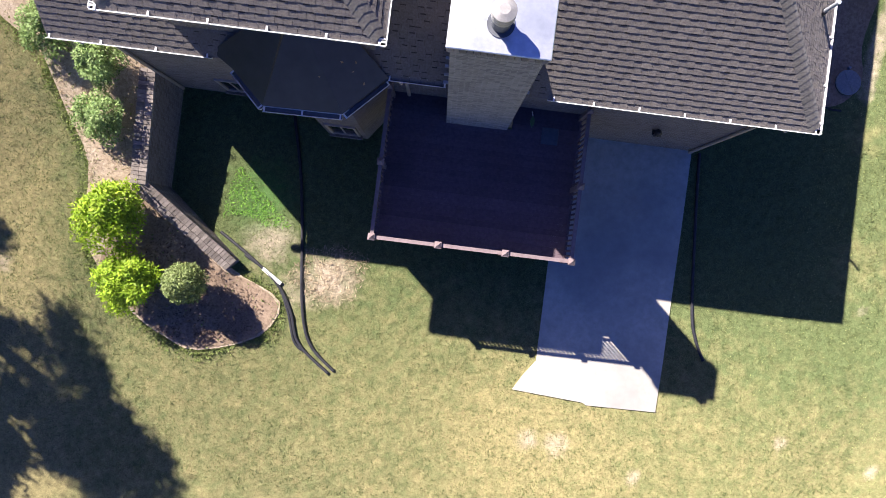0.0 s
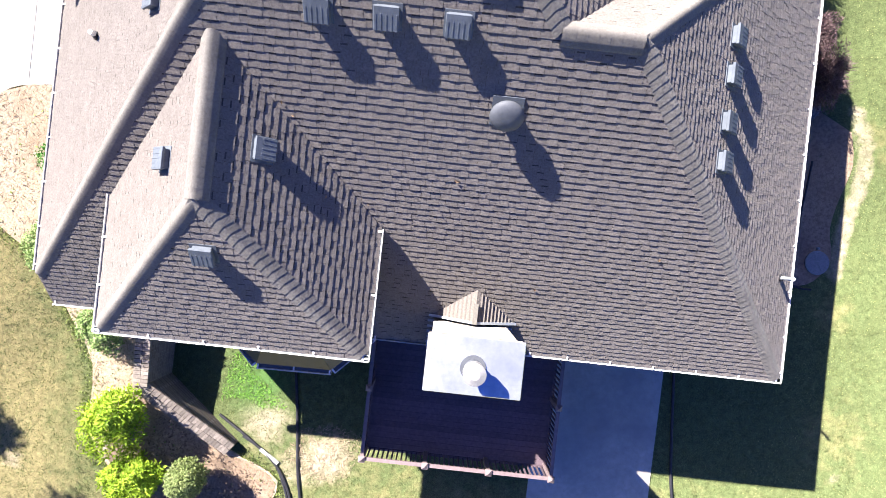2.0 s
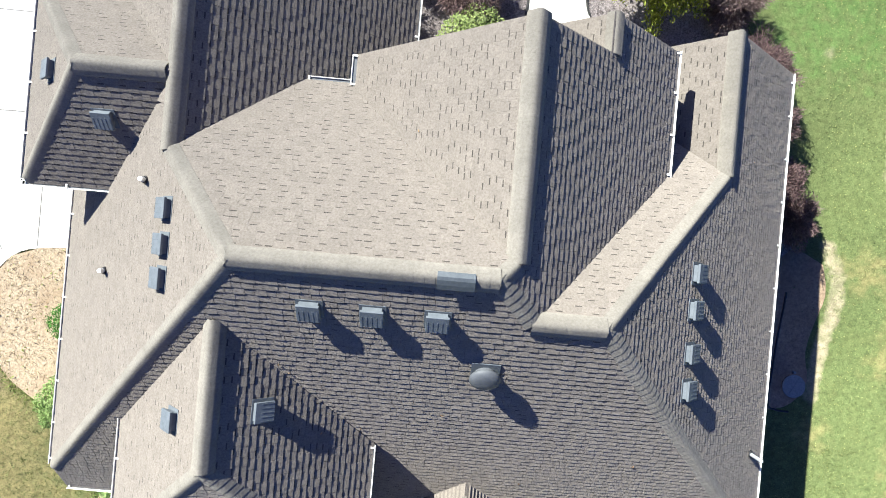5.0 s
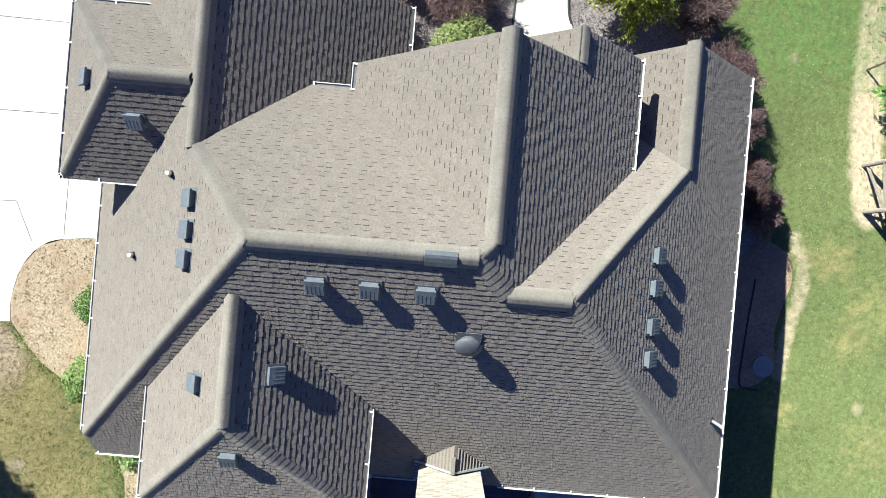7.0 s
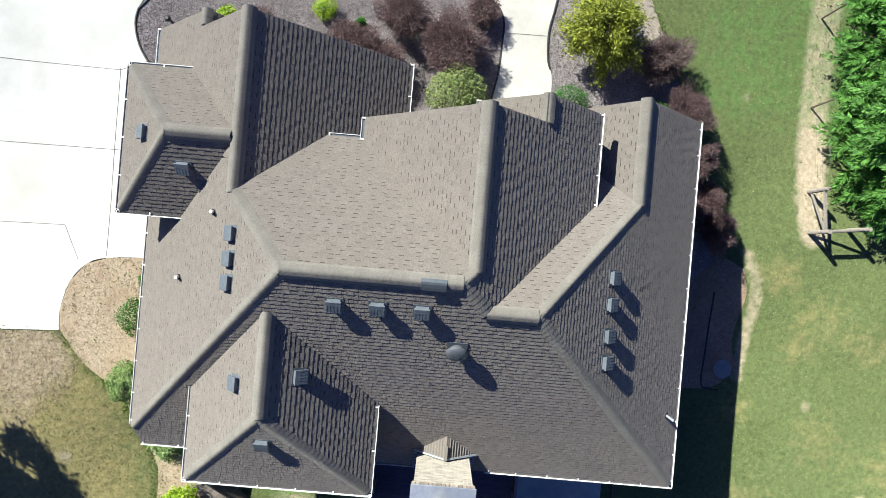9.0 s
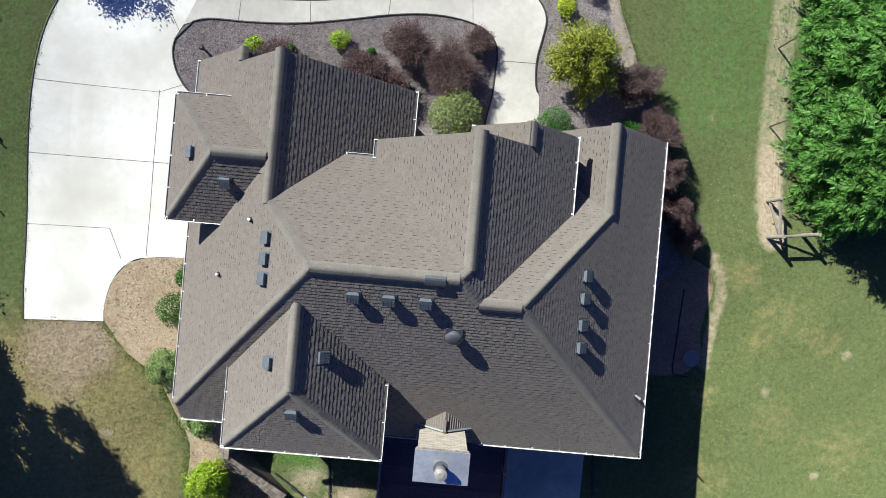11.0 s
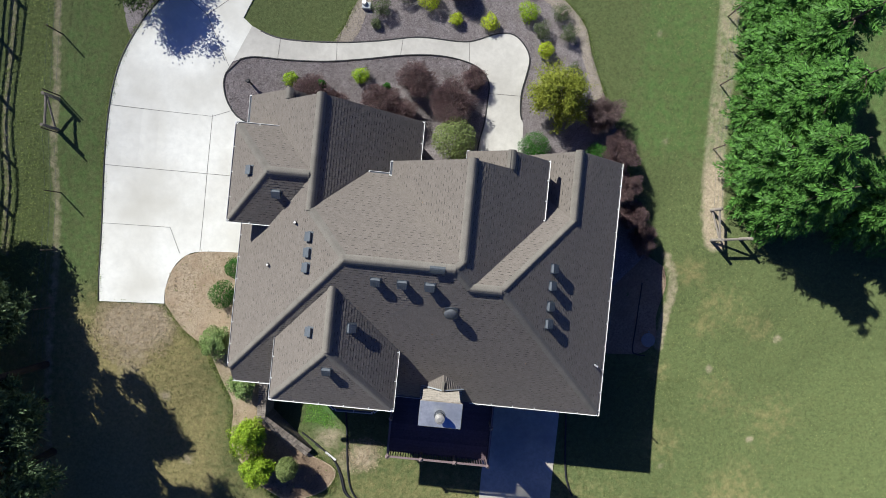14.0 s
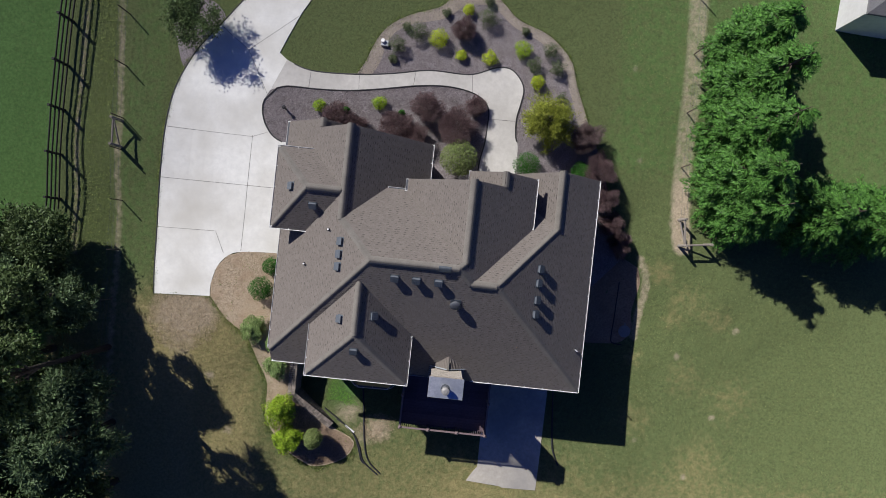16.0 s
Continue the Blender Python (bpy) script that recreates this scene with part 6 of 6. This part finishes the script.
for k, (x, y, r, tall, m, mid, half, clumps, per) in enumerate((
        (-19.4, 5.5, 1.5, 4.2, PINE, 0.55, 0.45, 50, 420), (-19.1, 6.0, 1.5, 8.8, OAK, 0.70, 0.30, 60, 330), (-17.9, 3.0, 1.7, 12.4, OAK, 0.72, 0.28, 60, 330),
        (-17.9, 1.2, 1.7, 6.2, PINE, 0.55, 0.45, 70, 420), (-17.5, -1.3, 2.1, 8.0, PINE, 0.55, 0.45, 70, 420), (-17.0, -4.6, 2.2, 8.0, OAK, 0.55, 0.45, 60, 420),
        (-20.9, 8.3, 2.0, 4.2, OAK, 0.55, 0.45, 60, 420), (-21.8, 5.6, 2.2, 6.4, PINE, 0.55, 0.45, 60, 420), (-21.0, 2.6, 2.4, 8.4, OAK, 0.55, 0.45, 60, 420),
        (-20.8, -0.8, 2.4, 9.2, PINE, 0.6, 0.4, 60, 420), (-20.4, -4.2, 2.6, 9.4, OAK, 0.6, 0.4, 60, 420), (-24.4, 8.2, 2.4, 6.0, OAK, 0.55, 0.45, 50, 420), (-24.0, 3.5, 2.6, 8.6, OAK, 0.55, 0.45, 50, 420))):
    broadleaf(x, y, r, tall, 310 + k, m, SHADE if m is OAK else SOFT, clumps, per, 0.17 if m is OAK else 0.22, slim=0.6 if m is OAK else 0.34, loose=0.72, mid=mid, half=half)
shrub("garden_shrub", 10.3, -6.0, 0.75, 1.0, PALE, "pale green shrub on the rear lawn", 3000, 0.07, 170, 0.12)


# ---- fences ----
def board_fence():
    f = thing("board_fence", "black four-rail wooden board fence along the pasture", "fence", (-21.2, 18, gz(-21.2, 18)))
    f.matrix_basis = Matrix.Identity(4)
    ys = [8.5 + 2.4 * k for k in range(12)]
    xs = [-21.35 + 0.012 * (y - 8.5) for y in ys]
    for x, y in zip(xs, ys):
        z = gz(x, y)
        bm = bmesh.new()
        box(bm, x - 0.06, y - 0.06, z - 0.3, x + 0.06, y + 0.06, z + 1.36)
        part("post", bm, DARK_RAIL, f)
    for i in range(len(ys) - 1):
        for h in (0.25, 0.58, 0.92, 1.26):
            bm = bmesh.new()
            beam(bm, (xs[i] + 0.08, ys[i], gz(xs[i], ys[i]) + h), (xs[i + 1] + 0.08, ys[i + 1], gz(xs[i + 1], ys[i + 1]) + h), 0.03, 0.11)
            part("rail", bm, DARK_RAIL, f)


board_fence()


def brace(points, pairs, label):
    f = thing("fence_brace", label, "fence brace")
    for x, y in points:
        z = gz(x, y)
        bm = bmesh.new()
        tube(bm, [(x, y, z - 0.3), (x, y, z + 0.6), (x, y, z + 1.15)], [0.085, 0.08, 0.075], 10)
        part("post", bm, TIMBER, f)
    for a, b in pairs:
        (ax, ay), (bx, by) = points[a], points[b]
        bm = bmesh.new()
        tube(bm, [(ax, ay, gz(ax, ay) + 0.92), (bx, by, gz(bx, by) + 0.92)], 0.055, 8)
        part("rail", bm, TIMBER, f)
        bm = bmesh.new()
        tube(bm, [(ax, ay, gz(ax, ay) + 0.15), (bx, by, gz(bx, by) + 0.88)], 0.045, 8)
        part("diagonal", bm, TIMBER, f)


brace([(13.15, 13.45), (13.3, 12.0), (14.75, 12.2)], [(0, 1), (1, 2)], "weathered round timber corner brace of a wire fence")
brace([(-18.05, 15.45), (-18.0, 14.05)], [(1, 0)], "weathered round timber brace of a wire fence")


def wire_fence(line, label):
    f = thing("wire_fence", label, "wire fence")
    pts = []
    for (ax, ay), (bx, by) in zip(line, line[1:]):
        n = max(1, round(math.hypot(bx - ax, by - ay) / 3.0))
        pts += [(ax + (bx - ax) * k / n, ay + (by - ay) * k / n) for k in range(n)]
    pts.append(line[-1])
    for x, y in pts:
        z = gz(x, y)
        bm = bmesh.new()
        box(bm, x - 0.022, y - 0.022, z - 0.2, x + 0.022, y + 0.022, z + 1.25)
        part("post", bm, BARK, f)
    for (ax, ay), (bx, by) in zip(pts, pts[1:]):
        for h in (0.35, 0.75, 1.15):
            bm = bmesh.new()
            tube(bm, [(ax, ay, gz(ax, ay) + h), (bx, by, gz(bx, by) + h)], 0.004, 4)
            part("wire", bm, VENT, f)


wire_fence([(-17.9, 3.0), (-17.95, 13.9)], "thin metal wire fence along the side lawn")
wire_fence([(-18.0, 15.6), (-18.6, 27.0)], "thin metal wire fence along the side lawn")
wire_fence([(13.15, 13.45), (12.75, 19.4), (12.6, 29.0)], "thin metal wire fence beside the cypress row")

# ---- low path lights and a valve box in the beds ----
for k, (x, y) in enumerate(((-5.95, 17.3), (-2.97, 17.45))):
    shrub("dwarf_evergreen", x, y, 0.17, 0.95, DEEP_GREEN, "narrow upright dark green dwarf evergreen in mulch", 900, 0.05, 600 + k, 0.1, group="dwarf evergreens")
for k, (x, y) in enumerate(((-9.36, 17.1),)):
    p = thing("path_light", "short dark bollard path light in mulch", "path light", (x, y, gz(x, y) + 0.03), "path lights")
    bm = bmesh.new()
    drum(bm, 0, 0, 0, 0.5, 0.05, 0.05, 12)
    part("stem", bm, BLACK, p)
    bm = bmesh.new()
    drum(bm, 0, 0, 0.5, 0.56, 0.11, 0.05, 16)
    part("hood", bm, BLACK, p)
vb = thing("utility_box", "small pale plastic utility box in the mulch bed", "utility box", (-4.33, 21.2, gz(-4.33, 21.2)))
bm = bmesh.new()
box(bm, -0.2, -0.15, 0, 0.2, 0.15, 0.22, 0.02)
part("body", bm, WHITE_PIPE, vb)
bm = bmesh.new()
drum(bm, -0.1, 0.1, 0.22, 0.36, 0.12, 0.10, 16)
part("lid", bm, PVC, vb)

# ---- neighbouring house ----
SIDING = mat("white_siding", (0.66, 0.66, 0.64), (0.78, 0.78, 0.76), 3.0, 0.7, bump=0.1)
GREY_SHINGLE = mat("grey_shingle", (0.13, 0.13, 0.135), (0.22, 0.22, 0.225), 26.0, 0.9, bump=0.5, island=0.15, fine=200.0)
nb = thing("neighbour_house", "white-sided neighbouring house with a grey shingle roof", "house", (26.0, 29.0, gz(22, 26)))
nb.matrix_basis = Matrix.Translation((26.0, 29.0, gz(22, 26))) @ pose(0, 0, 0, 0, 0, -3)
bm = bmesh.new()
box(bm, -5.0, -4.2, -0.5, 5.0, 4.2, 2.6)
part("wall", bm, SIDING, nb)
for s in (-1, 1):
    bm = bmesh.new()
    v = [bm.verts.new(p) for p in ((-5.05, s * 4.3, 2.6), (5.3, s * 4.3, 2.6), (3.0, 0, 5.2), (-1.2, 0, 5.2))]
    bm.faces.new(v if s < 0 else v[::-1])
    g = bmesh.ops.extrude_face_region(bm, geom=bm.faces[:])
    for q in g["geom"]:
        if isinstance(q, bmesh.types.BMVert):
            q.co.z += 0.14
    bmesh.ops.recalc_face_normals(bm, faces=bm.faces[:])
    part("roof", bm, GREY_SHINGLE, nb)
bm = bmesh.new()
v = [bm.verts.new(p) for p in ((-5.05, -4.3, 2.6), (-5.05, 4.3, 2.6), (-1.2, 0, 5.2))]
bm.faces.new(v)
g = bmesh.ops.extrude_face_region(bm, geom=bm.faces[:])
for q in g["geom"]:
    if isinstance(q, bmesh.types.BMVert):
        q.co.z += 0.14
bmesh.ops.recalc_face_normals(bm, faces=bm.faces[:])
part("roof", bm, GREY_SHINGLE, nb)
